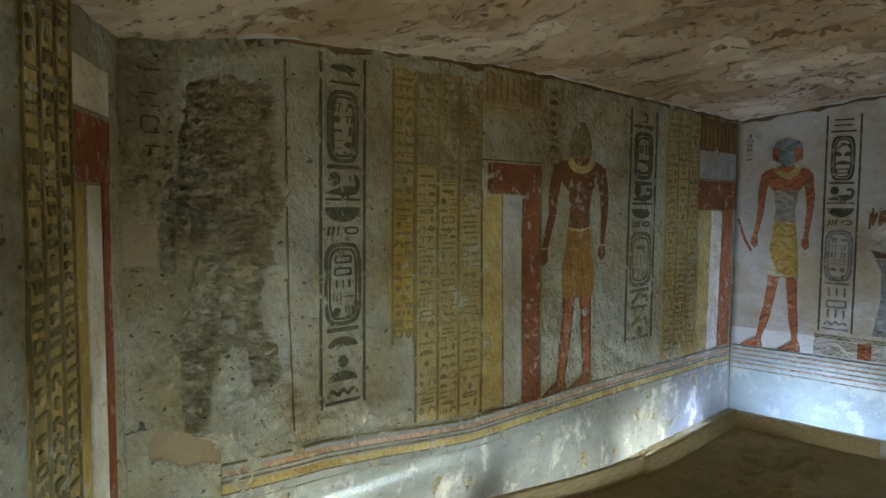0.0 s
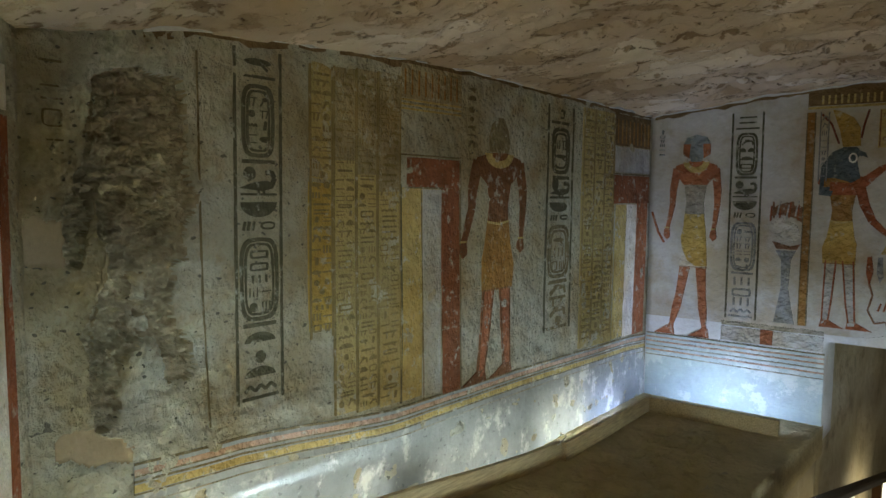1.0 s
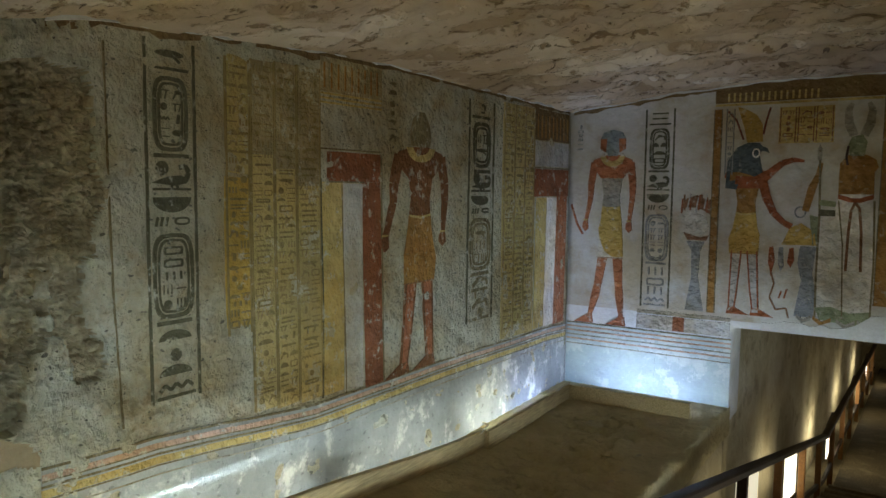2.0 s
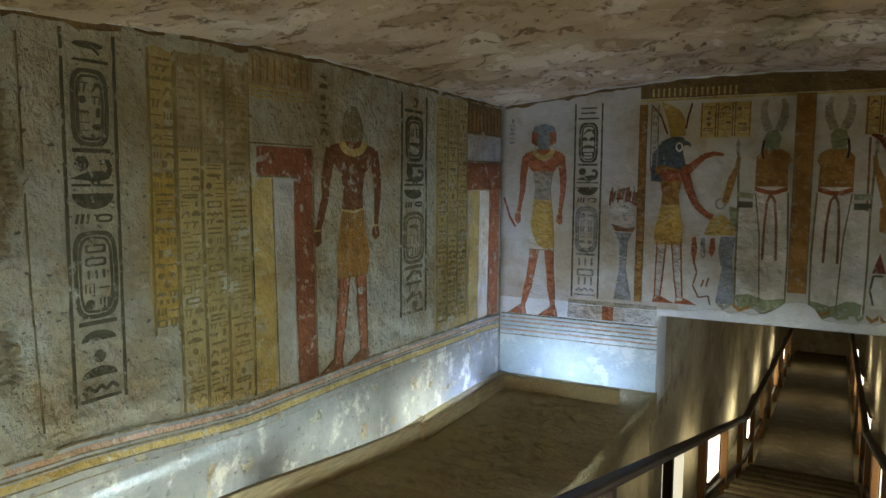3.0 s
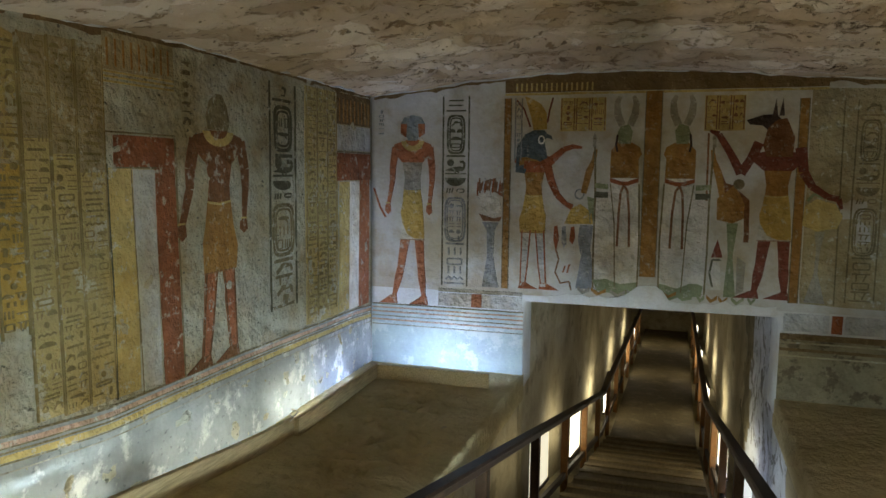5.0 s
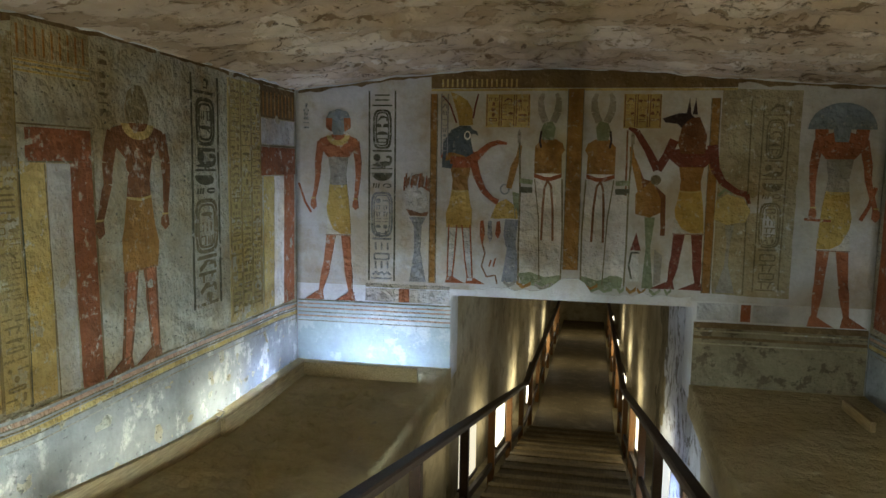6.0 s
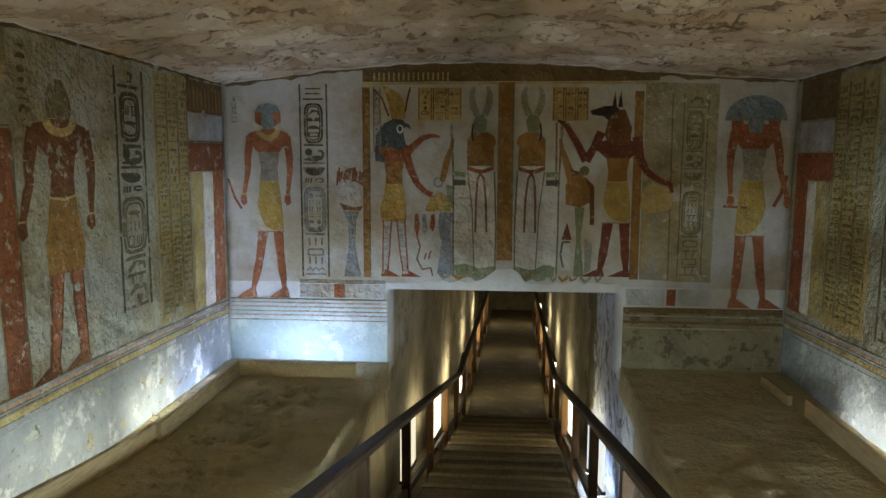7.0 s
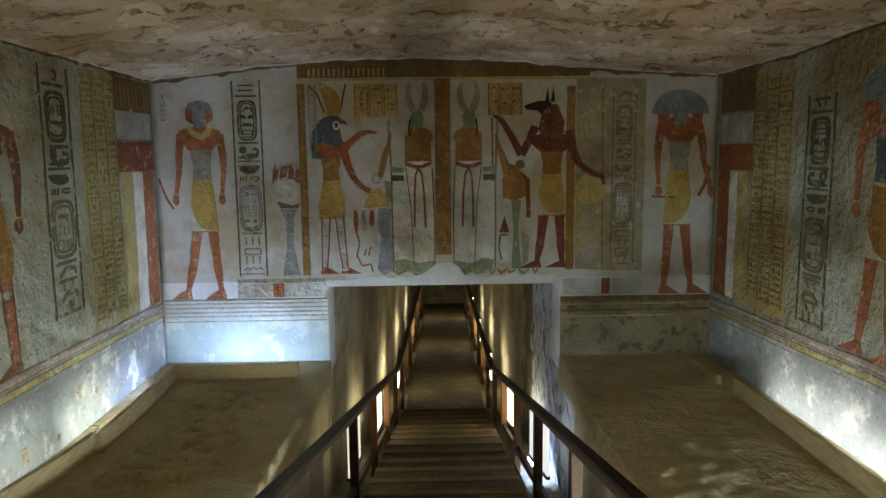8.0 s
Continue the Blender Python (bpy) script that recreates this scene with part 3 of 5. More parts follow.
def build_ceiling():
    bm = bmesh.new()
    xs, ys = steps_between(-3.0, 2.65, 0.028), steps_between(-3.2, 1.0, 0.15) + steps_between(1.0, 6.8, 0.028)[1:]

    def z_at(x, y):
        flakes = 0.016 * math.tanh(22 * (fbm(x, y * 1.2, 61, 0.9) - 0.15)) + 0.011 * math.tanh(20 * (fbm(x, y * 1.3, 62, 2.6) - 0.1)) + 0.014 * fbm(x, y, 64, 1.1)
        inner = smooth01((x - X_LEFT) / 0.7) * smooth01((X_RIGHT - x) / 0.5) * smooth01((Y_FAR - y) / 0.6)
        return ceiling_z(x, y) + (0.3 + 0.7 * inner) * (flakes + 0.010 * fbm(x, y, 63, 9)) * 1.2
    vs = [[bm.verts.new((x, y, EYE + z_at(x, y))) for y in ys] for x in xs]
    for i in range(len(xs) - 1):
        for j in range(len(ys) - 1):
            bm.faces.new((vs[i][j], vs[i][j + 1], vs[i + 1][j + 1], vs[i + 1][j]))
    got = bmesh.ops.extrude_edge_only(bm, edges=[e for e in bm.edges if e.is_boundary])["geom"]
    for v in (g for g in got if isinstance(g, bmesh.types.BMVert)):
        v.co.z = EYE + 1.3
    tagged(link_bm("ceiling", bm, M_ROCK, smooth=True), "rough flaking rock ceiling with old plaster", "ceiling", kind="structure")


build_ceiling()

# ---- the stair cut: a straight line a little askew to the chamber ----
AX0, SKEW = -0.115, 0.0257


def mid(y):
    return AX0 + SKEW * (y - 6.5)


HALF, STAIR_TOP, SLOPE, FOOT_Y = 1.095, 1.2, 0.243, 10.9


def stair_z(y):
    """The stairs' line against the eye line: level, then falling, then a gentle slope."""
    if y < STAIR_TOP:
        return -1.80
    if y < FOOT_Y:
        return -1.80 - SLOPE * (y - STAIR_TOP)
    return -1.80 - SLOPE * (FOOT_Y - STAIR_TOP) - 0.07 * (y - FOOT_Y)


def build_floor(name, x0, x1, y0, y1, label, edge):
    bm = bmesh.new()
    nx, ny = max(2, int((x1 - x0) / 0.035)), int((y1 - y0) / 0.035)

    def z_at(x, y):
        tracks = 0.012 * max(0.0, fbm(x * 1.2, y, 71, 2.6)) * smooth01((y - 1.5) / 1.5)
        scuffs = -0.045 * max(0.0, math.tanh(5 * (fbm(x * .8, y, 72, 9) - 0.15))) * smooth01(1.3 - abs((x + 1.95) / 0.4)) * smooth01((y - 3.2) / 0.8)
        calm = smooth01((x + 2.5) / 0.25) * smooth01((2.2 - x) / 0.2) * smooth01((6.0 - y) / 0.25)
        return EYE + floor_z(x, y) + (tracks + scuffs) * calm * 1.8 + 0.006 * fbm(x, y, 73, 16)
    rows = []
    for j in range(ny + 1):
        y = lerp(y0, y1, j / ny)
        a, b = (x0, mid(y) - HALF) if edge < 0 else ((mid(y) + HALF, x1) if edge > 0 else (x0, x1))
        rows.append([bm.verts.new((lerp(a, b, i / nx), y, z_at(lerp(a, b, i / nx), y))) for i in range(nx + 1)])
    for j in range(ny):
        for i in range(nx):
            bm.faces.new((rows[j][i], rows[j][i + 1], rows[j + 1][i + 1], rows[j + 1][i]))
    got = bmesh.ops.extrude_edge_only(bm, edges=[e for e in bm.edges if e.is_boundary])["geom"]
    for v in (g for g in got if isinstance(g, bmesh.types.BMVert)):
        v.co.z -= 0.25
    return tagged(link_bm(name, bm, M_SAND, smooth=True), label, "floor", kind="structure")


build_floor("floor", X_LEFT - 0.1, -1.2, 0.3, 6.55, "trodden sand floor with scuffed prints", -1)
build_floor("floor_beside_stairs", 0.95, X_RIGHT + 0.1, 0.3, 6.55, "trodden sand floor with scuffed prints", 1)
build_floor("floor_entry", -2.4, 2.4, -3.2, STAIR_TOP, "sand floor of the entry", 0).location.z = 0.0

face_tl = Face(lambda s, o: (mid(s) - HALF + o, s, 0), None, None, 81.0)
face_tr = Face(lambda s, o: (mid(s) + HALF - o, s, 0), None, None, 84.0)
for side, fc, flip in (("left", face_tl, True), ("right", face_tr, False)):
    rough = (lambda sd: lambda s, z: 0.03 * fbm(s, z, sd, 1.6) - 0.03)(90 + fc.seed)
    grid_wall("trench_wall_" + side, fc, steps_between(STAIR_TOP - 0.1, 6.5, 0.09), lambda s: [lerp(stair_z(s) - 0.5, floor_z(mid(s) + (-HALF if flip else HALF), s) - 0.005, i / 16) for i in range(17)],
              lambda s, z: True, rough, (lambda fl: lambda s, z: 1 if not fl and s > 5.75 + wob(z, s, 61, 0.12, 5) else 0)(flip), [M_TRENCH, M_JAMB_BLUELIT], "rough cut rock side of the sunken stairs", thick=0.25, flip=flip)
    # dark stretch on the right passage wall: a step's shade put into the colour
    grid_wall("passage_wall_" + side, fc, steps_between(6.6, 24.0, 0.12), lambda s: [lerp(stair_z(s) - 0.5, max(OPEN_T - 0.02, -9) + 0.15, i / 34) for i in range(35)],
              lambda s, z: True, rough, (lambda fl: lambda s, z: 0 if fl or s > 9.7 + wob(z, s, 62, 0.3, 3) else (2 if s > 8.75 + wob(z, s, 63, 0.3, 3) else 1))(flip), [M_TRENCH, M_JAMB_BLUELIT, M_MUD_SHADE], "plastered rock side wall of the descending passage", thick=0.25, flip=flip)


def slab(name, y0, y1, z_top, thick, m, label, cat, half=HALF + 0.2, n=40):
    bm = bmesh.new()
    up, dn = [], []
    for j in range(n + 1):
        y = lerp(y0, y1, j / n)
        up.append([bm.verts.new((mid(y) + u * half, y, EYE + z_top(y) + 0.02 * fbm(u, y, 95, 2))) for u in (-1, -.33, .33, 1)])
        dn.append([bm.verts.new((mid(y) + u * half, y, EYE + z_top(y) - thick)) for u in (-1, -.33, .33, 1)])
    for j in range(n):
        for i in range(3):
            bm.faces.new((up[j][i], up[j][i + 1], up[j + 1][i + 1], up[j + 1][i]))
            bm.faces.new((dn[j][i], dn[j + 1][i], dn[j + 1][i + 1], dn[j][i + 1]))
        for i, fl in ((0, 1), (3, 0)):
            q = (up[j][i], up[j + 1][i], dn[j + 1][i], dn[j][i])
            bm.faces.new(q if fl else q[::-1])
    for j, fl in ((0, 1), (n, 0)):
        for i in range(3):
            q = (up[j][i], dn[j][i], dn[j][i + 1], up[j][i + 1])
            bm.faces.new(q if fl else q[::-1])
    return tagged(link_bm(name, bm, m), label, cat, kind="structure")


slab("trench_floor", STAIR_TOP - 0.1, 24.0, lambda y: stair_z(y) - 0.22, 0.2, M_TRENCH, "sloping rock bed under the stairs", "floor")
slab("passage_ceiling", 6.9, 24.0, lambda y: OPEN_T + 0.22 - 0.14 * (y - 6.9), 0.2, M_ROCK, "rock ceiling of the descending passage", "ceiling")
bm = bmesh.new()
box_bm(bm, (mid(24) - 1.4, 24.0, EYE - 7), (mid(24) + 1.4, 24.2, EYE - 1))
tagged(link_bm("passage_end_wall", bm, M_TRENCH), "dark rock wall at the foot of the passage", "wall", kind="structure")


# ---- lamps in troughs along the wall feet ----
def trough(p0, p1, h, z_of, label, lean=0.0, ends=(1, 1), inward=(1, 0)):
    """A board standing on edge along the wall's foot, with short returns to the wall."""
    base = tagged(new("light_trough"), label, "light trough")
    a, b = Vector((*p0, 0)), Vector((*p1, 0))
    d = (b - a).normalized()
    n = Vector((*inward, 0))
    L = (b - a).length

    def board(name, o, dd, nn, length, k):
        bm = bmesh.new()
        vs = []
        m = max(1, int(length / 0.4))
        prof = [(-0.014, -0.02), (0.024, 0.0), (0.024 - lean, h - 0.005), (0.019 - lean, h), (-0.009 - lean, h), (-0.014 - lean, h - 0.005)]
        for i in range(m + 1):
            p = o + dd * (length * i / m)
            z = EYE + z_of(p.x, p.y) - 0.02
            vs.append([bm.verts.new((p.x + nn.x * q, p.y + nn.y * q, z + r + wob(i, k, 3, 0.003, 1.3))) for q, r in prof])
        for i in range(m):
            for j in range(6):
                bm.faces.new((vs[i][j], vs[i + 1][j], vs[i + 1][(j + 1) % 6], vs[i][(j + 1) % 6]))
        bm.faces.new(vs[0][::-1])
        bm.faces.new(vs[-1])
        bmesh.ops.recalc_face_normals(bm, faces=bm.faces)
        part(name, bm, M_BOARD, base)
    board("front_board", a, d, n, L, 0)
    for e, o in zip(ends, (a, b)):
        if e:
            board("end_board", o + (d * 0.03 if o == a else d * -0.03), -n, d, 0.12, 1)
    return base


def tube(p0, p1, z, colour, strength, label, r=0.014, hood=False):
    """A bare fluorescent tube with metal caps on a low batten."""
    a, b = Vector((*p0, EYE + floor_z(*p0) + z[0])), Vector((*p1, EYE + floor_z(*p1) + z[1]))
    lamp = tagged(new("fluorescent_tube"), label, "lamp", "tube lamps")
    d = (b - a)
    q = d.to_track_quat("Z", "Y").to_matrix().to_4x4()

    def cyl(name, s0, s1, rr, m, zoff=0.0):
        bm = bmesh.new()
        bmesh.ops.create_cone(bm, cap_ends=True, segments=14, radius1=rr, radius2=rr, depth=d.length * (s1 - s0), matrix=Matrix.Translation(a + d * (s0 + s1) / 2 + Vector((0, 0, zoff))) @ q)
        part(name, bm, m, lamp, smooth=True)
    cyl("glass_tube", 0.03, 0.97, r, glow("tube_glow", colour, strength))
    cyl("cap", 0.0, 0.03, r * 1.1, M_CAP)
    cyl("cap", 0.97, 1.0, r * 1.1, M_CAP)
    # the added hood keeps a fill tube's light off the ceiling
    if hood:
        lo, hi = Vector(map(min, a, b)), Vector(map(max, a, b))
        bm = bmesh.new()
        box_bm(bm, (lo.x - .21, lo.y - .16, hi.z + .070), (hi.x + .21, hi.y + .16, hi.z + .085), 0.004)
        part("hood", bm, M_BOARD, lamp, "added flat board keeping the fill light off the ceiling")
        for q in (lo.y - .12, hi.y + .12):
            bm = bmesh.new()
            box_bm(bm, (hi.x - .02, q - .008, EYE + floor_z(hi.x, q) - .03), (hi.x + .02, q + .008, hi.z + .071), 0.002)
            part("hood_leg", bm, M_BOARD, lamp)
    for s in (0.02, 0.98):
        c = a + d * s
        bm = bmesh.new()
        box_bm(bm, (c.x - .02, c.y - .02, min(floor_z(c.x, c.y) + EYE, c.z) - 0.04), (c.x + .02, c.y + .02, c.z - r * .6), 0.004)
        part("foot", bm, M_CAP, lamp)
    return lamp


M_CAP = surface("lamp_cap_metal", (0.5, 0.5, 0.48), (0.4, 0.4, 0.38), 9, 0.2, 0, 0.001, 0.5)
trough((-2.50, 1.35), (-2.515, 4.46), 0.155, floor_z, "long brown wooden board hiding lamps at the wall foot", ends=(0, 0))
trough((-2.47, 4.42), (-2.50, 6.0), 0.155, floor_z, "brown wooden board hiding lamps beside the corner", ends=(0, 0))
trough((-2.47, 5.98), (-1.42, 6.0), 0.15, floor_z, "brown wooden board hiding lamps before the end wall", ends=(0, 0), inward=(0, -1))
trough((2.20, 3.0), (2.20, 5.35), 0.155, floor_z, "brown wooden board hiding lamps at the wall foot", ends=(0, 0), inward=(-1, 0))
trough((2.16, 5.58), (2.14, 6.1), 0.10, floor_z, "short loose brown board on the sand", ends=(0, 0), inward=(-1, 0))
tube((-2.54, 4.5), (-2.54, 5.3), (0.04, 0.04), TUBE_COOL, 13, "white tube lamp lying behind a board")
tube((-2.54, 5.38), (-2.54, 5.95), (0.04, 0.04), TUBE_BLUE, 22, "short bluish tube lamp in the corner behind a board")
tube((-2.54, 1.6), (-2.54, 2.95), (0.05, 0.05), TUBE_COOL, 8.5, "white tube lamp lying behind a board")
tube((-2.54, 3.2), (-2.54, 4.36), (0.04, 0.04), TUBE_COOL, 7, "dim tube lamp lying behind a board")
tube((-2.42, 6.035), (-1.47, 6.035), (0.03, 0.03), TUBE_BLUE, 46, "bluish tube lamp lying before the end wall")
tube((2.225, 3.3), (2.225, 5.25), (0.03, 0.03), TUBE_EDGE, 14, "white tube lamp lying behind a board")
# added out of view: strong hooded tubes that fill the opposite walls
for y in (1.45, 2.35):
    tube((2.2, y), (2.2, y + 0.8), (0.04, 0.04), TUBE_FILL, 350, "added fill tube under a board hood, out of view", hood=True)
tube((-2.2, 1.15), (-2.2, 1.85), (0.04, 0.04), TUBE_FILL, 620, "added fill tube under a board hood, out of view", hood=True)
# unseen tubes added behind the eye as warm fill for the chamber
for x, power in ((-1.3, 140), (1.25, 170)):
    tube((x, -2.6), (x, -1.5), (1.45, 1.45), TUBE_ENTRY_FILL, power, "added warm fill tube on two posts behind the eye, out of view")

# ---- stairs and handrails ----
RISE = 0.11
TREAD = RISE / SLOPE
stairs = tagged(new("staircase"), "worn brown wooden stairs going down between handrails", "stairs")
tread_bm = bmesh.new()
box_bm(tread_bm, (-0.65, 0, -0.035), (0.65, TREAD + 0.03, 0), 0.008)
tread_me = bpy.data.meshes.new("tread")
tread_bm.to_mesh(tread_me)
tread_bm.free()
tread_me.materials.append(M_WOOD_STAIR)
riser_bm = bmesh.new()
box_bm(riser_bm, (-0.64, 0, -RISE), (0.64, 0.02, -0.036), 0.003)
riser_me = bpy.data.meshes.new("riser")
riser_bm.to_mesh(riser_me)
riser_bm.free()
riser_me.materials.append(M_WOOD_STAIR)
nose_bm = bmesh.new()
box_bm(nose_bm, (-0.65, TREAD - 0.03, -0.045), (0.65, TREAD + 0.045, 0.012), 0.008)
nose_me = bpy.data.meshes.new("nosing")
nose_bm.to_mesh(nose_me)
nose_bm.free()
nose_me.materials.append(M_WOOD_NOSE)
n_steps = int((FOOT_Y - STAIR_TOP) / TREAD)
for i in range(n_steps):
    y = STAIR_TOP + i * TREAD
    for nm, me in (("tread", tread_me), ("riser", riser_me), ("nosing", nose_me)):
        o = new(nm, me)
        o.parent = stairs
        o.location = (mid(y), y + (TREAD if nm == "riser" else 0), EYE + stair_z(STAIR_TOP) - i * RISE)
for u in (-0.67, 0.67):
    bm = bmesh.new()
    box_bm(bm, (u - 0.02, STAIR_TOP, -0.22), (u + 0.02, FOOT_Y, 0.05), 0.0)
    for v in bm.verts:
        v.co.z += EYE + stair_z(v.co.y)
        v.co.x += mid(v.co.y)
    part("stringer", bm, M_WOOD_STAIR, stairs)
bm = bmesh.new()
box_bm(bm, (-0.65, FOOT_Y - 0.3, -0.05), (0.65, 23.5, 0.0), 0.0)
bmesh.ops.bisect_plane(bm, geom=bm.verts[:] + bm.edges[:] + bm.faces[:], plane_co=(0, FOOT_Y, 0), plane_no=(0, 1, 0))
for v in bm.verts:
    v.co.z += EYE + stair_z(v.co.y)
    v.co.x += mid(v.co.y)
tagged(link_bm("walkway", bm, M_WALK), "dark boarded walkway at the foot of the stairs", "walkway", kind="structure")
RAIL_H = 0.80


def handrail(u, label):
    rail = tagged(new("handrail"), label, "handrail", "handrails")

    def beam(name, dz0, dz1, half, y0, y1, m, r=0.012):
        bm = bmesh.new()
        ys = [y0] + [y for y in (STAIR_TOP, FOOT_Y) if y0 < y < y1] + [y1]
        prof = [(-half + r, dz0), (half - r, dz0), (half, dz0 + r), (half, dz1 - r), (half - r, dz1), (-half + r, dz1), (-half, dz1 - r), (-half, dz0 + r)]
        vs = [[bm.verts.new((mid(y) + u + a, y, EYE + stair_z(y) + b)) for a, b in prof] for y in ys]
        for j in range(len(ys) - 1):
            for i in range(8):
                bm.faces.new((vs[j][i], vs[j + 1][i], vs[j + 1][(i + 1) % 8], vs[j][(i + 1) % 8]))
        bm.faces.new(vs[0])
        bm.faces.new(vs[-1][::-1])
        bmesh.ops.recalc_face_normals(bm, faces=bm.faces)
        part(name, bm, m, rail, "")
    beam("top_rail", RAIL_H - 0.06, RAIL_H, 0.045, 1.95, 22.5, M_WOOD_DARK)
    beam("lower_rail", 0.10, 0.17, 0.02, 1.95, 22.5, M_WOOD_DARK, 0.005)
    y = 2.17
    while y < 22.5:
        bm = bmesh.new()
        w = 0.04
        box_bm(bm, (mid(y) + u - 0.035, y - w, EYE + stair_z(y) - 0.2), (mid(y) + u + 0.035, y + w, EYE + stair_z(y) + RAIL_H - 0.055), 0.008)
        # posts further down carry the lamps' orange light in their wood colour
        part("post", bm, M_POST_LAMPLIT if y > 6.5 else M_WOOD_DARK, rail, "")
        y += 1.62
    return rail


handrail(-0.75, "dark polished wooden handrail with posts beside the stairs")
handrail(0.75, "dark polished wooden handrail with posts beside the stairs")


def side_light(y, sgn, colour, strength, length=1.0, height=0.5):
    """A slanting light panel in a thin frame, standing between two posts of the handrail."""
    o = tagged(new("stair_lamp"), "bright slanting stair lamp between the handrail posts", "lamp", "stair lights")
    u = sgn * 0.83
    lift = lambda x, yy: EYE + stair_z(yy) + 0.19
    for nm, a, b, c, d in (("frame_bar", -0.5, 0.5, -0.03, 0.0), ("frame_bar", -0.5, 0.5, height, height + 0.025)):
        bm = bmesh.new()
        box_bm(bm, (mid(y) + u - .018, y + a * length, c), (mid(y) + u + .018, y + b * length, d), 0.003, lift)
        part(nm, bm, M_WOOD_DARK, o)
    bm = bmesh.new()
    box_bm(bm, (mid(y) + u - .006, y - length / 2, 0.0), (mid(y) + u + .006, y + length / 2, height), 0.0, lift)
    part("diffuser", bm, glow("light_panel_glow", colour, strength), o, "glowing white diffuser")


for y, sgn in ((6.05, -1), (5.95, 1), (8.4, -1), (8.3, 1), (12.4, -1), (12.8, 1), (16.5, -1), (16.5, 1), (20.4, -1), (20.4, 1)):
    side_light(y, sgn, (0.86, 0.92, 0.92) if y == 5.95 else (1.0, 0.92, 0.68), 0.26 if y < 7 else (0.8 if y < 10 else 1.5))


# ---- paintings and writing on the long left wall ----
def bands(face, parent, s0, s1, base_of, label, cols, dado_to, n=24, dado=M_DADO, drop=0.0):
    """Ruled colour bands along the wall's foot, over a blotched dado."""
    g = Sheet(face, 0.0015)
    h = Sheet(face, 0.003)
    for i in range(n):
        a, b = lerp(s0, s1, i / n), lerp(s0, s1, (i + 1) / n)
        za, zb = base_of(a), base_of(b)
        g.poly([(a, dado_to), (b, dado_to), (b, zb), (a, za)], dado, rag=0)
        for z0, z1, m in cols:
            h.poly([(a, za + z0), (b, zb + z0), (b, zb + z1), (a, za + z1)], m, rag=0.0035)
    p = g.done("painted_dado", parent, "grey-blue blotched dado")
    h.done("ruled_bands", p, label)


BAND_COLS = [(-0.012, 0.0, M_INKSOFT), (-0.055, -0.03, M_PINK), (-0.062, -0.056, M_INKSOFT), (-0.085, -0.075, M_INKSOFT), (-0.125, -0.092, M_YELPALE), (-0.135, -0.128, M_INKSOFT), (-0.175, -0.168, M_GREY)]
bands(face_l, wall_left, 1.42, 6.5, bL, "red and yellow ruled bands", BAND_COLS, -2.0, 40)
sh = Sheet(face_l)
sh.bar([(1.73, 0.55), (1.735, 0.1), (1.745, -0.5), (1.77, -1.06)], 0.008, M_INKSOFT)
sh.done("ruled_line", wall_left)
name_column(face_l, wall_left, 1.915, 2.165, -1.0, 0.60, 5, M_INK, "dark green framed name column", soft=M_INK)
EDGES = (2.335, 2.49, 2.65, 2.81, 2.995)
g = Sheet(face_l, 0.0008)
g.rect(2.33, 2.52, -0.72, 0.02, M_YEL, rag=0.02)
g.rect(2.345, 2.52, 0.04, 0.60, M_YELWORN, rag=0.02)
yellow = g.done("yellow_ground", wall_left, "faded yellow ochre ground of the text")
for i, (a, b) in enumerate(zip(EDGES, EDGES[1:])):
    z0 = -0.76 if i == 0 else bL(a) + 0.02
    script_column(face_l, wall_left, a + .006, b - .006, z0, tL(a) - 0.09, 40 + i, M_INKTEXT, M_YELWORN if i else None, label="yellow column of small written signs", dense=1.35)
sh = Sheet(face_l)
sh.rect(3.0, 3.185, -1.22, 0.0, M_YELPALE)
sh.bar([(3.0, 0.02), (3.01, -0.6), (3.0, -1.23)], 0.012, M_INK, .001)
sh.bar([(3.175, -0.01), (3.19, -0.6), (3.205, -1.25)], 0.008, M_INKSOFT, .001)
sh.rect(3.195, 3.36, -1.24, -0.01, M_GREYPALE)
sh.rect(3.05, 3.53, 0.0, 0.17, M_RED, .001)
sh.poly([(3.36, 0.0), (3.53, 0.0), (3.565, -1.26), (3.39, -1.26)], M_RED, .001, seg=.3)
sh.bar([(3.04, 0.0), (3.37, 0.0)], 0.009, M_INKSOFT, .002)
sh.bar([(3.0, 0.185), (3.54, 0.185)], 0.009, M_INKSOFT, .002)
sh.bar([(3.54, 0.18), (3.575, -1.26)], 0.008, M_INKSOFT, .0015)
for z in (0.44, 0.465, 0.49):
    sh.bar([(3.0, z), (3.54, z + 0.005)], 0.010, M_YELPALE, .001)
sh.rect(3.0, 3.54, 0.50, 0.69, M_WASH)
for i in range(9):
    sh.bar([(3.03 + i * .058, 0.52), (3.03 + i * .058, 0.66)], 0.014, M_BROWN, .002)
sh.done("painted_doorway", wall_left, "red and white painted doorway with yellow jamb")
script_column(face_l, wall_left, 3.60, 3.70, 0.22, 0.66, 71, M_INKSOFT, None, False, 1.2, "short column of small dark signs", half=False)
standing_shape(face_l, wall_left, 3.97, -1.265, 0.46, 0.61, (M_UMBER, M_BROWN, M_UMBER, M_INKSOFT), "red-brown painted standing form in an ochre kilt", head="block", arms=((-.47, -.5, -.64), (.47, .5, .46)), stride=.34, leg=M_SKIN)
name_column(face_l, wall_left, 4.60, 4.98, -1.06, 0.63, 9, M_INK, "dark framed name column", soft=M_INKSOFT)
g = Sheet(face_l, 0.0008)
g.poly([(5.14, -1.27), (5.76, -1.30), (5.73, 0.66), (5.14, 0.66)], M_YELWORN, seg=.3)
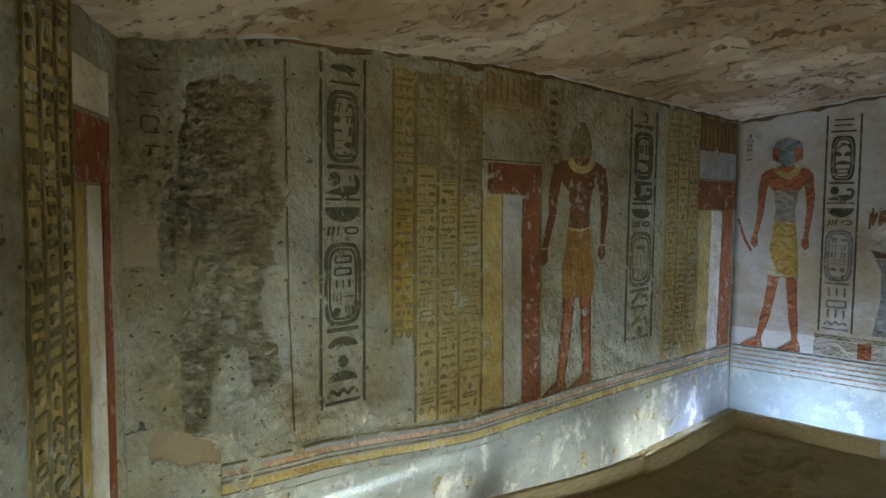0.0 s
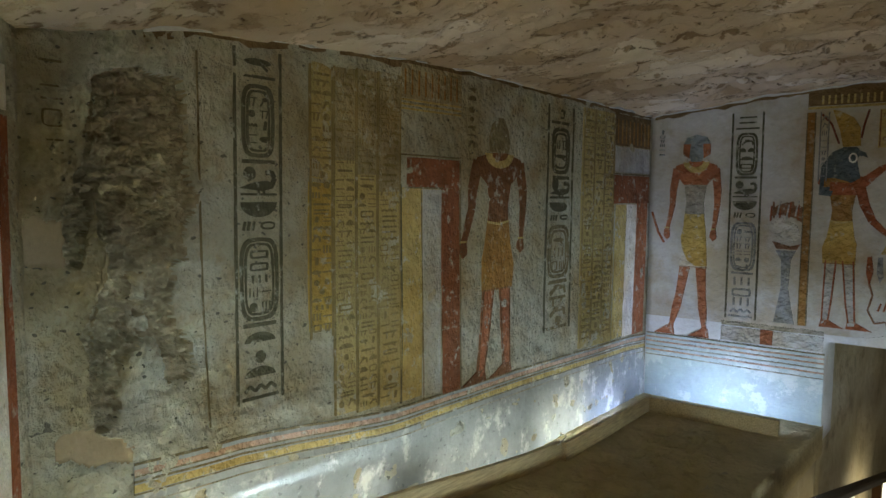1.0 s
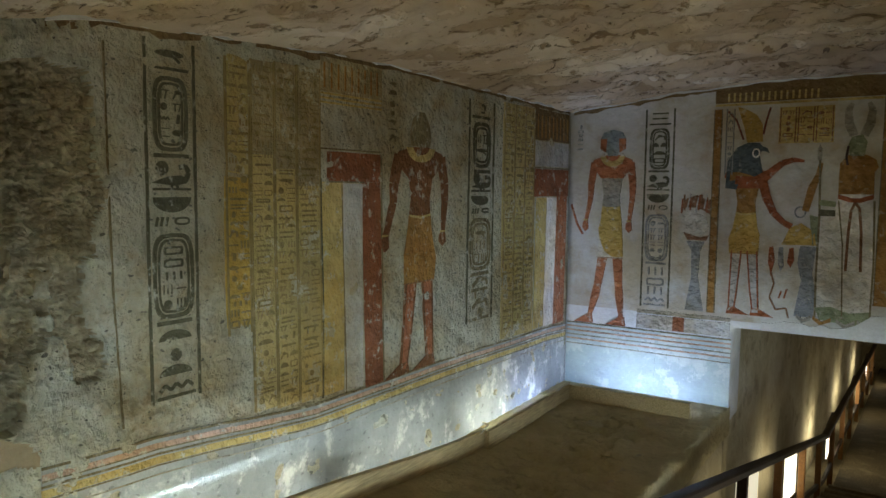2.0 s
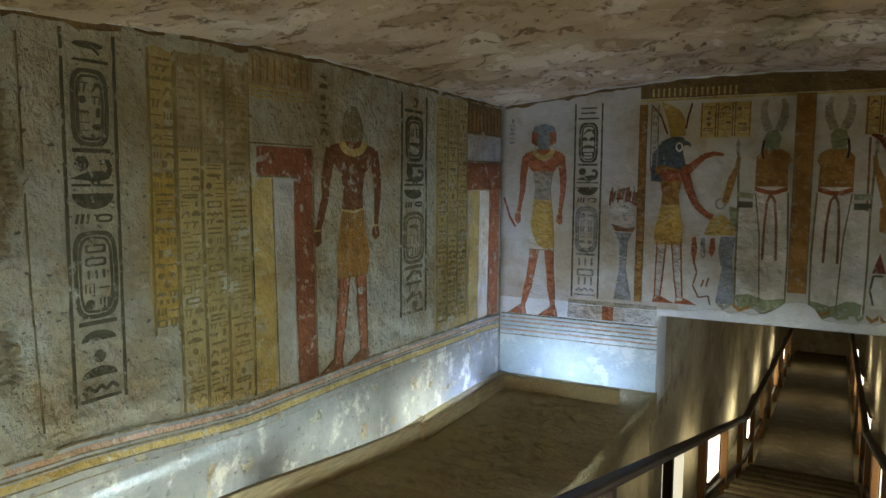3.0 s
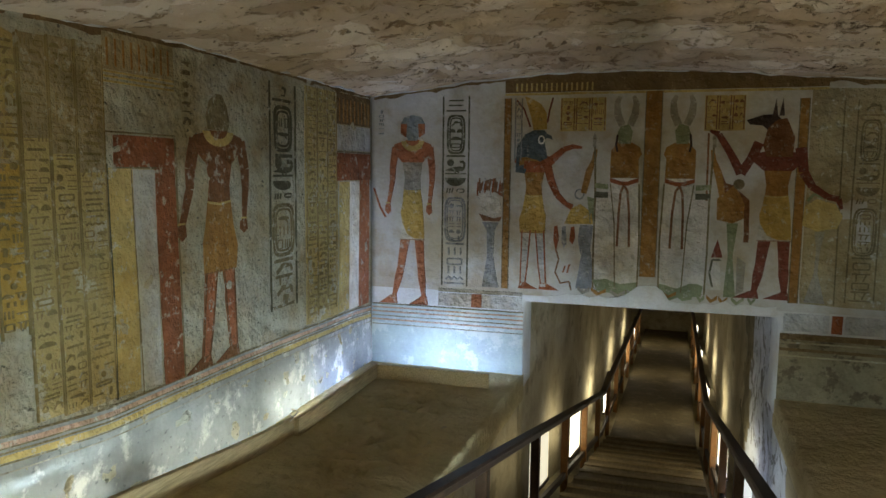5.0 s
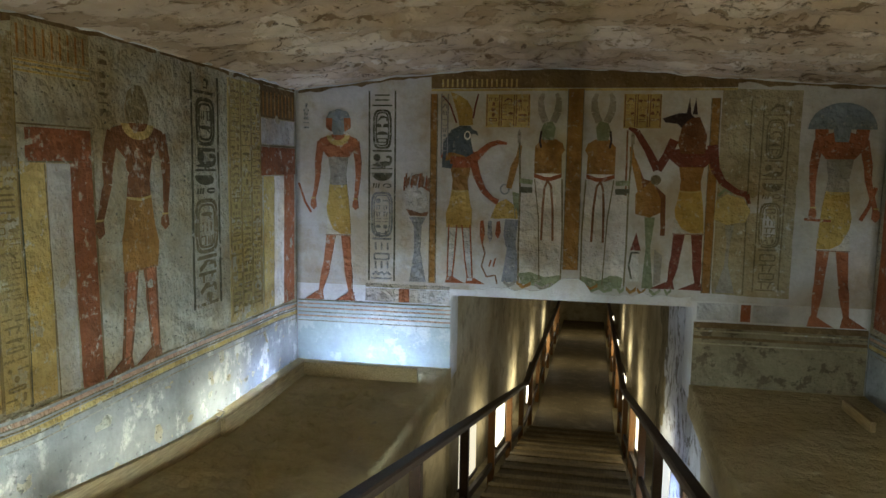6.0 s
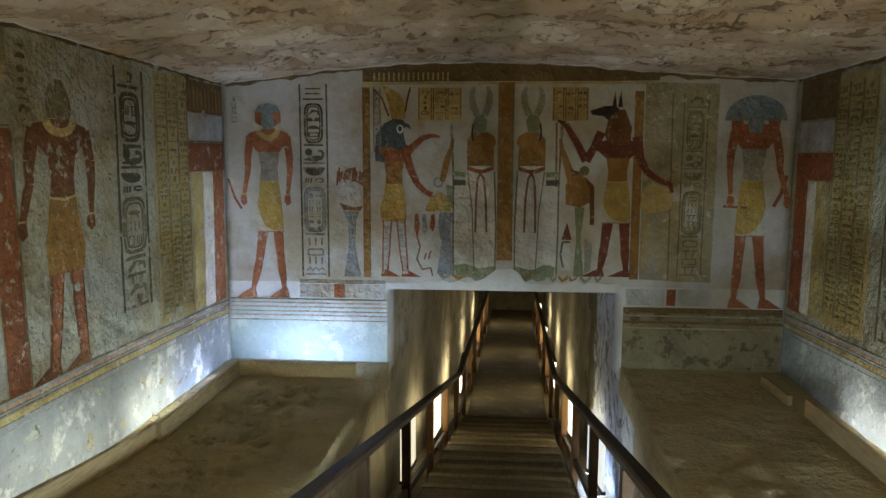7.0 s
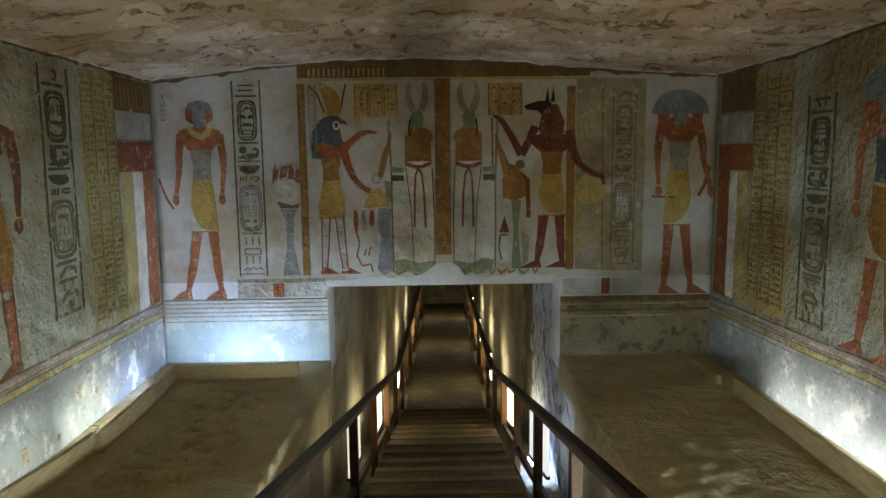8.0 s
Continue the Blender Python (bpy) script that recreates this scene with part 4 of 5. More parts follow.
g.done("yellow_ground", wall_left, "yellow ochre ground of the text")
for i, (a, b) in enumerate(((5.16, 5.34), (5.35, 5.53), (5.54, 5.71))):
    script_column(face_l, wall_left, a, b, -1.22, 0.66, 50 + i, M_INKTEXT, None, True, 1.25, "yellow ground column of small brown signs")
sh = Sheet(face_l)
sh.rect(5.78, 5.98, -1.29, -0.11, M_YELPALE)
sh.rect(6.0, 6.2, -1.30, -0.11, M_WHITE)
sh.rect(5.72, 6.47, -0.10, 0.145, M_RED, .001)
sh.rect(6.2, 6.44, -1.31, -0.10, M_SKIN, .0005)
sh.bar([(5.72, 0.155), (6.47, 0.155)], 0.01, M_INKSOFT, .002)
sh.rect(5.72, 6.47, 0.40, 0.67, M_TOPDARK)
for i in range(9):
    sh.bar([(5.78 + i * .08, 0.42), (5.78 + i * .08, 0.62)], 0.02, M_BROWN, .002)
sh.rect(5.74, 6.46, 0.17, 0.39, M_GREYPALE)
sh.done("painted_doorway", wall_left, "red painted doorway beside the corner")
sh = Sheet(face_l)
for i, z in enumerate((0.42, 0.31, 0.22, 0.12)):
    sign(sh, random.Random(200 + i), 1.15, z, 0.09, 0.09, M_INKSOFT, 0)
sh.done("carved_signs", wall_left, "worn carved signs near the corner")

# the broken coat's lit edge, put into the shape as a thin raised rim
sh = Sheet(face_l, .007)
rng = random.Random(77)
for line in ([(1.30, 0.36), (1.295, 0.12), (1.25, 0.0), (1.235, -0.07), (1.19, -0.14)], [(1.335, -0.16), (1.32, -0.34), (1.265, -0.56), (1.27, -0.66)]):
    for (a, b), (c, d) in zip(line, line[1:]):
        for k in range(5):
            if rng.random() < .7:
                p, q = k / 5, (k + rng.uniform(.5, 1.0)) / 5
                jag = [(lerp(a, c, lerp(p, q, v)) + rng.uniform(-.008, .008), lerp(b, d, lerp(p, q, v))) for v in (0, .35, .7, 1)]
                sh.bar(jag, 0.006, M_PLASTER, 0, [.002, .009, .006, .002], .002)
sh.done("lit_broken_edge", wall_left, "raised broken rim of the painted coat, drawn for its lit edge")

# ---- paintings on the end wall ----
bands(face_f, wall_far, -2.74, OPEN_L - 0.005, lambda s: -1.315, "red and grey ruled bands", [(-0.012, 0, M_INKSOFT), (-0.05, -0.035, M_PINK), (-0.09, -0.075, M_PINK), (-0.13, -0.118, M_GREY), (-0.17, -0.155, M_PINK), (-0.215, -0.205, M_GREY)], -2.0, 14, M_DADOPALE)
bands(face_f, wall_far, OPEN_R + 0.01, 2.42, lambda s: -1.34, "dark red and brown ruled bands", [(-0.05, 0, M_TOPDARK), (-0.085, -0.07, M_WASH), (-0.15, -0.125, M_TOPDARK), (-0.20, -0.185, M_WASH)], -2.0, 14, M_MUD_SHADE)
standing_shape(face_f, wall_far, -2.325, -1.31, 0.52, 0.43, (M_SKIN, M_YEL, M_GREY, M_BLUE), "orange-red painted standing form in a yellow kilt", arms=((-.46, -.47, -.58), (.46, .46, .40)), stride=.62, under=M_LINEN)
script_column(face_f, wall_far, -2.68, -2.61, 0.28, 0.60, 83, M_INKGREY, None, False, 1.3, "few small grey signs", half=False)
name_column(face_f, wall_far, -2.02, -1.77, -1.10, 0.69, 14, M_INK, "grey-blue framed name column", soft=M_INKGREY)
sh = Sheet(face_f)
rng = random.Random(66)
sh.poly([(-1.69, -0.20), (-1.64, -0.10), (-1.55, -0.07), (-1.45, -0.12), (-1.43, -0.24), (-1.50, -0.20), (-1.60, -0.18)], M_INKBROWN, seg=.05, rag=.012)
for i in range(11):
    u = lerp(-1.68, -1.44, i / 10)
    sh.bar([(u, rng.uniform(-.24, -.17)), (u + rng.uniform(-.02, .04), rng.uniform(-.12, -.06))], 0.013, (M_REDB, M_INKBROWN, M_GREYPALE)[i % 3], .002)
sh.poly([(-1.68, -0.25), (-1.60, -0.20), (-1.47, -0.27), (-1.44, -0.36), (-1.52, -0.43), (-1.63, -0.38)], M_LINEN, .001, seg=.08, rag=.008)
sh.poly([(-1.66, -0.40), (-1.52, -0.44), (-1.44, -0.42), (-1.46, -0.47), (-1.62, -0.47)], M_INKBROWN, .0015, seg=.05, rag=.008)
sh.poly([(-1.63, -0.48), (-1.47, -0.48), (-1.51, -0.56), (-1.515, -0.80), (-1.46, -1.095), (-1.62, -1.095), (-1.575, -0.80), (-1.58, -0.56)], M_INKGREY, seg=.2)
sh.done("painted_stand", wall_far, "painted offering bouquet on a grey stand")


def post(s, z0, z1, w, m, label):
    sh = Sheet(face_f)
    sh.rect(s - w / 2, s + w / 2, z0, z1, m, rag=.003)
    for d in (-w / 2, w / 2):
        sh.bar([(s + d, z0), (s + d, z1)], 0.008, M_INKSOFT, .001)
    sh.done("painted_post", wall_far, label)


post(-1.40, -1.10, 0.66, 0.06, M_BROWN, "thin ochre painted post of the shrine")
post(-0.115, -0.92, 0.70, 0.135, M_BROWN, "wide ochre painted post between the two scenes")
post(1.07, -1.08, 0.62, 0.07, M_BROWN, "thin ochre painted post of the shrine")
sh = Sheet(face_f, .002)
for i in range(12):
    a, b = lerp(-1.43, 1.24, i / 12), lerp(-1.43, 1.24, (i + 1) / 12)
    sh.poly([(a, 0.71), (b, 0.71), (b, tF(b) + .03), (a, tF(a) + .03)], M_TOPDARK, rag=.006)
    sh.poly([(a, 0.685), (b, 0.685), (b, 0.705), (a, 0.705)], M_YELPALE, rag=.003)
for i in range(16):
    sh.bar([(-1.32 + i * .045, 0.72), (-1.32 + i * .045, 0.79)], 0.016, M_YELPALE, .002)
sh.poly([(1.12, -1.08), (1.76, -1.10), (1.76, 0.68), (1.12, 0.70)], M_WASH, -.001, rag=.012, seg=.1)
sh.done("painted_frieze", wall_far, "sooty brown frieze with a yellow rule under the ceiling")
# scene with the crowned form
standing_shape(face_f, wall_far, -1.145, -1.09, 0.34, 0.40, (M_REDB, M_YEL, M_BROWN, M_DKBLUE), "painted form with a dark head and tall yellow crown", arms=(), head="none", hem=.365, stride=.30, leg=M_GREYPALE, collar=False, flip=-1)
sh = Sheet(face_f, .0055)
sh.poly([(-1.32, -0.01), (-1.23, -0.02), (-1.20, 0.07), (-1.10, 0.05), (-1.02, 0.10), (-1.045, 0.20), (-1.06, 0.27), (-1.03, 0.33), (-1.06, 0.37), (-1.15, 0.375), (-1.24, 0.33), (-1.31, 0.22)], M_DKBLUE, seg=.06)
sh.poly([(-1.06, 0.35), (-1.0, 0.325), (-0.985, 0.285), (-1.015, 0.30), (-1.05, 0.30)], M_DKBLUE)
sh.ring(-1.085, 0.285, 0.032, 0.04, .012, M_WHITE, .001, 12, 2)
sh.poly([(-1.285, 0.05), (-1.22, 0.06), (-1.10, 0.02), (-1.06, 0.07), (-1.12, 0.10), (-1.22, 0.13), (-1.28, 0.12)], M_BROWN, .001)
sh.poly([(-1.245, 0.675), (-1.18, 0.655), (-1.09, 0.60), (-1.045, 0.52), (-1.035, 0.38), (-1.16, 0.375), (-1.19, 0.50)], M_YEL, .001, seg=.06)
sh.bar([(-1.32, 0.64), (-1.25, 0.56), (-1.19, 0.40)], 0.014, M_DKRED, .002)
sh.bar([(-0.99, 0.66), (-1.02, 0.54), (-1.035, 0.44)], 0.014, M_DKRED, .002)
sh.bar([(-1.24, 0.06), (-1.08, 0.05), (-0.97, 0.12), (-0.88, 0.20), (-0.80, 0.225), (-0.72, 0.215)], 0.05, M_REDB, .002, [0.07, 0.075, 0.065, 0.05, 0.04, 0.02])
sh.bar([(-1.03, 0.08), (-0.99, -0.08), (-0.93, -0.21), (-0.85, -0.29), (-0.79, -0.32)], 0.05, M_REDB, 0, [0.07, 0.07, 0.055, 0.045, 0.05])
sh.done("painted_crown", wall_far, "dark blue head, tall yellow crown and red arms")
sh = Sheet(face_f, .003)
sh.poly([(-0.86, -0.47), (-0.60, -0.47), (-0.62, -0.36), (-0.72, -0.29), (-0.80, -0.33)], M_YEL, seg=.06, rag=.008)
sh.poly([(-0.63, -0.46), (-0.55, -0.46), (-0.56, -0.24), (-0.66, -0.22)], M_GREEN, seg=.08, rag=.008)
sh.ring(-0.73, -0.20, 0.045, 0.05, .012, M_INKGREY, 0, 12, 2)
sh.poly([(-0.72, -0.48), (-0.60, -0.48), (-0.62, -0.70), (-0.55, -1.06), (-0.74, -1.06), (-0.69, -0.70)], M_INKGREY, seg=.2)
sh.poly([(-0.56, -0.70), (-0.51, -0.72), (-0.50, -1.07), (-0.56, -1.07)], M_GREEN, seg=.1)
for i in range(4):
    u = -0.95 + .075 * i
    sh.poly([(u, -0.50), (u + .03, -0.49), (u + .045, -0.60 - .05 * (i % 2)), (u + .02, -0.74 + .04 * (i % 3)), (u - .005, -0.62)], (M_REDB, M_INKGREY)[i % 2], seg=.05, rag=.008)
sh.bar([(-0.93, -0.70), (-0.90, -0.80), (-0.93, -0.92), (-0.88, -1.02), (-0.80, -1.0), (-0.78, -1.08)], 0.013, M_INKBROWN)
sh.bar([(-0.84, -0.86), (-0.86, -0.92)], 0.013, M_REDB)
sh.bar([(-0.80, -0.84), (-0.82, -0.92)], 0.013, M_REDB)
sh.done("painted_altar", wall_far, "small yellow and green painted altar")
for a, b, seed in ((-0.92, -0.52, 91), (0.30, 0.62, 92)):
    g = Sheet(face_f, .002)
    g.rect(a, b, 0.36, 0.655, M_YELPALE)
    col = g.done("text_panel", wall_far, "ochre panel of small brown signs")
    for i in range(3):
        w = (b - a) / 3
        script_column(face_f, col, a + i * w + .01, a + (i + 1) * w - .01, 0.37, 0.65, seed + i, M_INKBROWN, None, True, 1.2, "")
script_column(face_f, wall_far, -1.33, -1.27, 0.10, 0.66, 95, M_INKGREY, None, True, 1.3, "narrow column of small grey signs", half=False)


def wrapped(s, w, flip, label):
    """A wrapped, standing painted form with a brown trunk, pale skirt and two hanging cords."""
    sh = Sheet(face_f, .004)
    X = lambda u: s + flip * u * w
    sh.poly([(X(-1.05), -1.04), (X(-.6), -1.06), (X(.1), -1.10), (X(.62), -1.08), (X(.60), -0.5), (X(.52), -0.08), (X(-.48), -0.08), (X(-.62), -0.22), (X(-1.0), -0.24)], M_LINEN, seg=.2, rag=.01)
    sh.poly([(X(-1.0), -0.98), (X(-.5), -0.96), (X(.0), -1.0), (X(.6), -0.97), (X(.62), -1.07), (X(.2), -1.12), (X(-.4), -1.08), (X(-.9), -1.07)], M_GREEN, .001, seg=.05, rag=.02)
    sh.poly([(X(-.50), -0.05), (X(.52), -0.05), (X(.50), 0.12), (X(.60), 0.16), (X(.52), 0.22), (X(.25), 0.26), (X(-.25), 0.26), (X(-.50), 0.19)], M_BROWN, .001, seg=.1)
    sh.poly([(X(-.50), -0.05), (X(-.15), -0.075), (X(.15), -0.075), (X(.52), -0.05), (X(.52), -0.085), (X(.15), -0.115), (X(-.15), -0.115), (X(-.50), -0.085)], M_REDB, .0022)
    sh.poly([(X(-.45), -0.05), (X(.45), -0.05), (X(.12), -0.08), (X(-.12), -0.08)], M_WHITE, .003)
    sh.bar([(X(-.17), -0.66), (X(-.15), -0.35), (X(-.10), -0.18), (X(0), -0.115), (X(.14), -0.16), (X(.22), -0.35), (X(.26), -0.66)], 0.02, M_INKBROWN, .002, rag=.002)
    sh.bar([(X(-.48), -0.10), (X(-.30), -0.45), (X(-.20), -1.05)], 0.010, M_INKSOFT, .0015)
    sh.bar([(X(.54), -0.10), (X(.62), -0.6), (X(.60), -1.06)], 0.014, M_INKSOFT, .0015)
    sh.bar([(X(-1.05), -0.20), (X(-.55), -0.205)], 0.05, M_INK, .002, rag=.006)
    sh.bar([(X(-1.05), -0.12), (X(-.55), -0.13)], 0.045, M_GREEN, .002, rag=.006)
    sh.bar([(X(-1.02), -0.22), (X(-1.03), -0.7), (X(-1.0), -1.05)], 0.016, M_INKSOFT, .001)
    sh.poly([(X(-.22), 0.25), (X(.18), 0.25), (X(.24), 0.36), (X(.10), 0.42), (X(-.20), 0.40), (X(-.30), 0.33)], M_GREEN, .0015)
    sh.bar([(X(-.28), 0.33), (X(-.33), 0.24), (X(-.28), 0.18)], 0.018, M_BLACK, .002)
    for d in (-1, 1):
        sh.bar([(X(d * .14), 0.41), (X(d * .30), 0.50), (X(d * .34), 0.60), (X(d * .24), 0.66)], 0.05, M_GREY, .001, [.06, .065, .05, .03])
    sh.bar([(X(-1.45), -0.19), (X(-1.28), 0.0), (X(-1.12), 0.10), (X(-1.05), 0.20)], 0.05, M_BROWN, .0005, [.05, .06, .04, .03])
    sh.bar([(X(-1.10), 0.30), (X(-1.06), 0.05), (X(-1.02), -0.24)], 0.016, M_INKSOFT, .001)
    sh.poly([(X(-1.16), 0.22), (X(-1.05), 0.22), (X(-1.03), 0.30), (X(-1.10), 0.35), (X(-1.17), 0.30)], M_GREY, .001)
    sh.done("painted_form", wall_far, label)


wrapped(-0.345, 0.24, 1, "pale wrapped painted form with brown trunk")
wrapped(0.125, 0.24, -1, "pale wrapped painted form with brown trunk")
standing_shape(face_f, wall_far, 0.895, -1.06, 0.38, 0.46, (M_DKRED, M_YEL, M_BROWN, M_DKBLUE), "maroon painted form with a dark pointed head", flip=1, arms=(), head="none", stride=.36, hem=.345, collar=False, under=M_GREYPALE)
sh = Sheet(face_f, .006)
sh.poly([(0.63, 0.445), (0.66, 0.41), (0.76, 0.40), (0.80, 0.36), (0.88, 0.36), (0.91, 0.44), (0.86, 0.49), (0.76, 0.49)], M_BLACK)
sh.poly([(0.80, 0.38), (0.77, 0.24), (0.80, 0.14), (1.0, 0.14), (1.01, 0.30), (0.94, 0.46), (0.87, 0.45)], M_UMBER)
for d in (0.0, 0.05):
    sh.poly([(0.83 + d, 0.48), (0.87 + d, 0.48), (0.855 + d, 0.62)], M_BLACK)
sh.bar([(0.35, 0.36), (0.42, 0.33), (0.52, 0.17), (0.61, 0.0), (0.68, 0.12), (0.74, 0.26)], 0.05, M_DKRED, 0, [.02, .05, .06, .075, .07, .08])
sh.bar([(1.06, 0.22), (1.09, 0.02), (1.16, -0.10), (1.28, -0.18), (1.36, -0.20), (1.39, -0.28)], 0.05, M_DKRED, 0, [.09, .075, .06, .05, .05, .02])
sh.done("painted_head", wall_far, "dark pointed head and maroon arms")
sh = Sheet(face_f, .003)
sh.poly([(0.44, -0.40), (0.43, -0.22), (0.50, -0.12), (0.57, -0.10), (0.66, -0.24), (0.66, -0.38), (0.56, -0.42)], M_BROWN, seg=.07, rag=.01)
sh.poly([(0.46, -0.20), (0.40, 0.0), (0.37, 0.16), (0.42, 0.10), (0.50, -0.08), (0.56, -0.10)], M_UMBER, .001, seg=.06, rag=.006)
sh.poly([(0.60, -0.14), (0.69, -0.22), (0.70, -0.58), (0.66, -0.58), (0.65, -0.26)], M_UMBER, .001, seg=.08, rag=.006)
sh.disc(0.60, -0.09, .045, .045, M_INKSOFT, .001)
sh.poly([(0.52, -0.42), (0.61, -0.42), (0.58, -0.70), (0.62, -1.06), (0.52, -1.06), (0.54, -0.70)], M_GREEN, seg=.15)
sh.poly([(0.62, -0.70), (0.69, -0.76), (0.68, -1.0), (0.62, -1.04)], M_GREY, seg=.1, rag=.01)
sh.bar([(0.34, 0.34), (0.35, -0.4), (0.34, -1.05)], 0.016, M_INKBROWN)
sh.poly([(0.42, -0.76), (0.48, -0.76), (0.50, -1.0), (0.42, -1.0)], M_LINEN, .001)
sh.bar([(0.43, -0.98), (0.40, -0.86), (0.42, -0.74), (0.49, -0.74)], 0.016, M_INK, .002)
sh.poly([(0.41, -0.72), (0.455, -0.56), (0.50, -0.72)], M_DKRED, .001)
sh.done("painted_stand", wall_far, "small brown and green painted stands")
sh = Sheet(face_f, .003)
sh.poly([(1.10, -0.42), (1.12, -0.26), (1.20, -0.20), (1.34, -0.24), (1.40, -0.34), (1.36, -0.44), (1.22, -0.47)], M_YELPALE, seg=.07, rag=.012)
sh.bar([(1.13, -0.22), (1.18, -0.16), (1.25, -0.19)], .025, M_GREEN, .001)
sh.poly([(1.20, -0.47), (1.28, -0.47), (1.25, -0.62), (1.245, -0.82), (1.31, -1.07), (1.15, -1.07), (1.215, -0.82), (1.22, -0.62)], M_GREY, seg=.15)
sh.bar([(1.36, 0.6), (1.38, -1.08)], .012, M_INKSOFT)
sh.done("painted_stand", wall_far, "pale round offering on a thin grey stand")
name_column(face_f, wall_far, 1.46, 1.67, -1.05, 0.60, 17, M_INKSOFT, "dim framed name column", soft=M_INKSOFT)
standing_shape(face_f, wall_far, 2.085, -1.33, 0.58, 0.46, (M_SKIN, M_YEL, M_GREY, M_BLUE), "orange painted standing form with a rounded blue head", flip=-1, arms=((-.44, -.50, -.68), (.44, .44, .40)), stride=.42, head="dome", under=M_LINEN, collar=False)
sh = Sheet(face_f, .005)
sh.bar([(1.84, -0.40), (2.05, -0.41)], .022, M_REDB)
sh.bar([(2.38, -0.12), (2.34, -0.28), (2.28, -0.40)], .03, M_REDB)
sh.bar([(-2.72, -0.18), (-2.66, -0.36), (-2.60, -0.46)], .018, M_REDB)
sh.done("painted_staffs", wall_far, "thin red painted staffs")
sh = Sheet(face_f, .002)
sh.rect(-2.05, OPEN_L - .02, -1.165, -1.13, M_GREY)
sh.rect(-2.05, OPEN_L - .02, -1.30, -1.175, M_GREYPALE)
sh.rect(-1.72, -1.62, -1.30, -1.17, M_RED, .001)
sh.rect(OPEN_R + .03, 1.36, -1.32, -1.17, M_GREYPALE)
sh.rect(1.38, 1.46, -1.32, -1.17, M_REDB)
sh.rect(1.48, 1.78, -1.32, -1.17, M_GREYPALE)
sh.done("painted_plinth", wall_far, "pale panels with short red posts under the scenes")
sh = Sheet(face_f, .0055)
rng = random.Random(33)
s0 = -0.72
while s0 < 0.75:
    w = rng.uniform(.06, .14)
    z = rng.uniform(-1.06, -1.03)
    sh.poly([(s0, z), (s0 + w * .5, z - .04), (s0 + w, z), (s0 + w, z - rng.uniform(.02, .05)), (s0 + w * .4, z - .07), (s0, z - .03)], (M_GREEN, M_GREY, M_BROWN)[rng.randrange(3)], seg=.04)
    s0 += w + rng.uniform(-.01, .04)
sh.done("paint_remains", wall_far, "ragged greenish remains of paint")
# broken lower edge of the painted coat over the opening
sh = Sheet(face_f, .0065)
rng = random.Random(12)
pts = [(-0.98, OPEN_T + .005), (0.95, OPEN_T + .005)]
s = 0.95
while s > -0.95:
    tooth = 0.08 if -0.25 < s < 0.05 else 0.0
    pts.append((s, OPEN_T + 0.09 + rng.uniform(-.02, .03) + tooth * rng.uniform(.8, 2.0)))
    s -= rng.uniform(.05, .11)
pts.append((-0.98, OPEN_T + 0.07))
sh.poly(pts, M_PLASTER_PALE, seg=.05)
sh.done("plaster_repair", wall_far, "smooth pale plaster repair along the lintel edge")

# ---- paintings on the right wall ----
bands(face_r, wall_right, 2.5, 6.48, bR, "red and yellow ruled bands", BAND_COLS, -2.0, 26)
sh = Sheet(face_r)
sh.rect(5.72, 6.40, 0.35, 0.69, M_TOPDARK)
sh.rect(5.74, 6.38, 0.09, 0.33, M_GREYPALE)
sh.rect(5.72, 6.42, -0.15, 0.075, M_REDB, .001)
sh.rect(6.18, 6.42, -1.30, -0.15, M_REDB)
sh.rect(6.02, 6.17, -1.28, -0.16, M_WHITE)
sh.rect(5.80, 6.0, -1.27, -0.16, M_YELPALE)
sh.done("painted_doorway", wall_right, "red-brown painted doorway beside the corner")
g = Sheet(face_r, .0008)
g.poly([(5.10, -1.26), (5.78, -1.28), (5.74, 0.66), (5.14, 0.66)], M_YELWORN, seg=.3)
g.done("yellow_ground", wall_right, "yellow ochre ground of the text")
for i, (a, b) in enumerate(((5.15, 5.34), (5.35, 5.54), (5.55, 5.73))):
    script_column(face_r, wall_right, a, b, -1.2, 0.6, 150 + i, M_INKTEXT, None, True, 1.25, "yellow ground column of small brown signs")
name_column(face_r, wall_right, 4.60, 4.93, -1.22, 0.40, 19, M_INK, "dark framed name column", soft=M_INKSOFT)
standing_shape(face_r, wall_right, 4.02, -1.27, 0.52, 0.56, (M_SKIN, M_BROWN, M_DKBLUE, M_BLUE), "red painted standing form with a rounded blue head", flip=-1, arms=((-.44, -.5, -.5), (.46, .48, .48)), head="dome", under=M_LINEN, collar=False)

# ---- paintings on the return wall ----
sh = Sheet(face_b)
sh.rect(0.17, 0.25, -1.1, 0.0, M_REDB)
sh.rect(0.27, 0.42, -1.1, -0.01, M_WHITE)
sh.rect(0.45, 0.545, -1.1, -0.01, M_YEL)
sh.rect(0.16, 0.55, 0.0, 0.20, M_REDB, .001)
sh.rect(0.16, 0.55, 0.22, 0.36, M_WHITE)
sh.done("painted_doorway", wall_back, "red lintel over white and yellow jambs")
g = Sheet(face_b, .0008)
g.rect(0.55, 0.92, -1.3, 0.6, M_YELPALE)
g.done("yellow_ground", wall_back, "faded yellow ochre ground of the text")
for i in range(3):
    script_column(face_b, wall_back, 0.56 + i * .12, 0.675 + i * .12, -1.25, 0.55, 170 + i, M_INKPALE, None, True, 1.35, "yellow ground column of small dark signs", half=False)

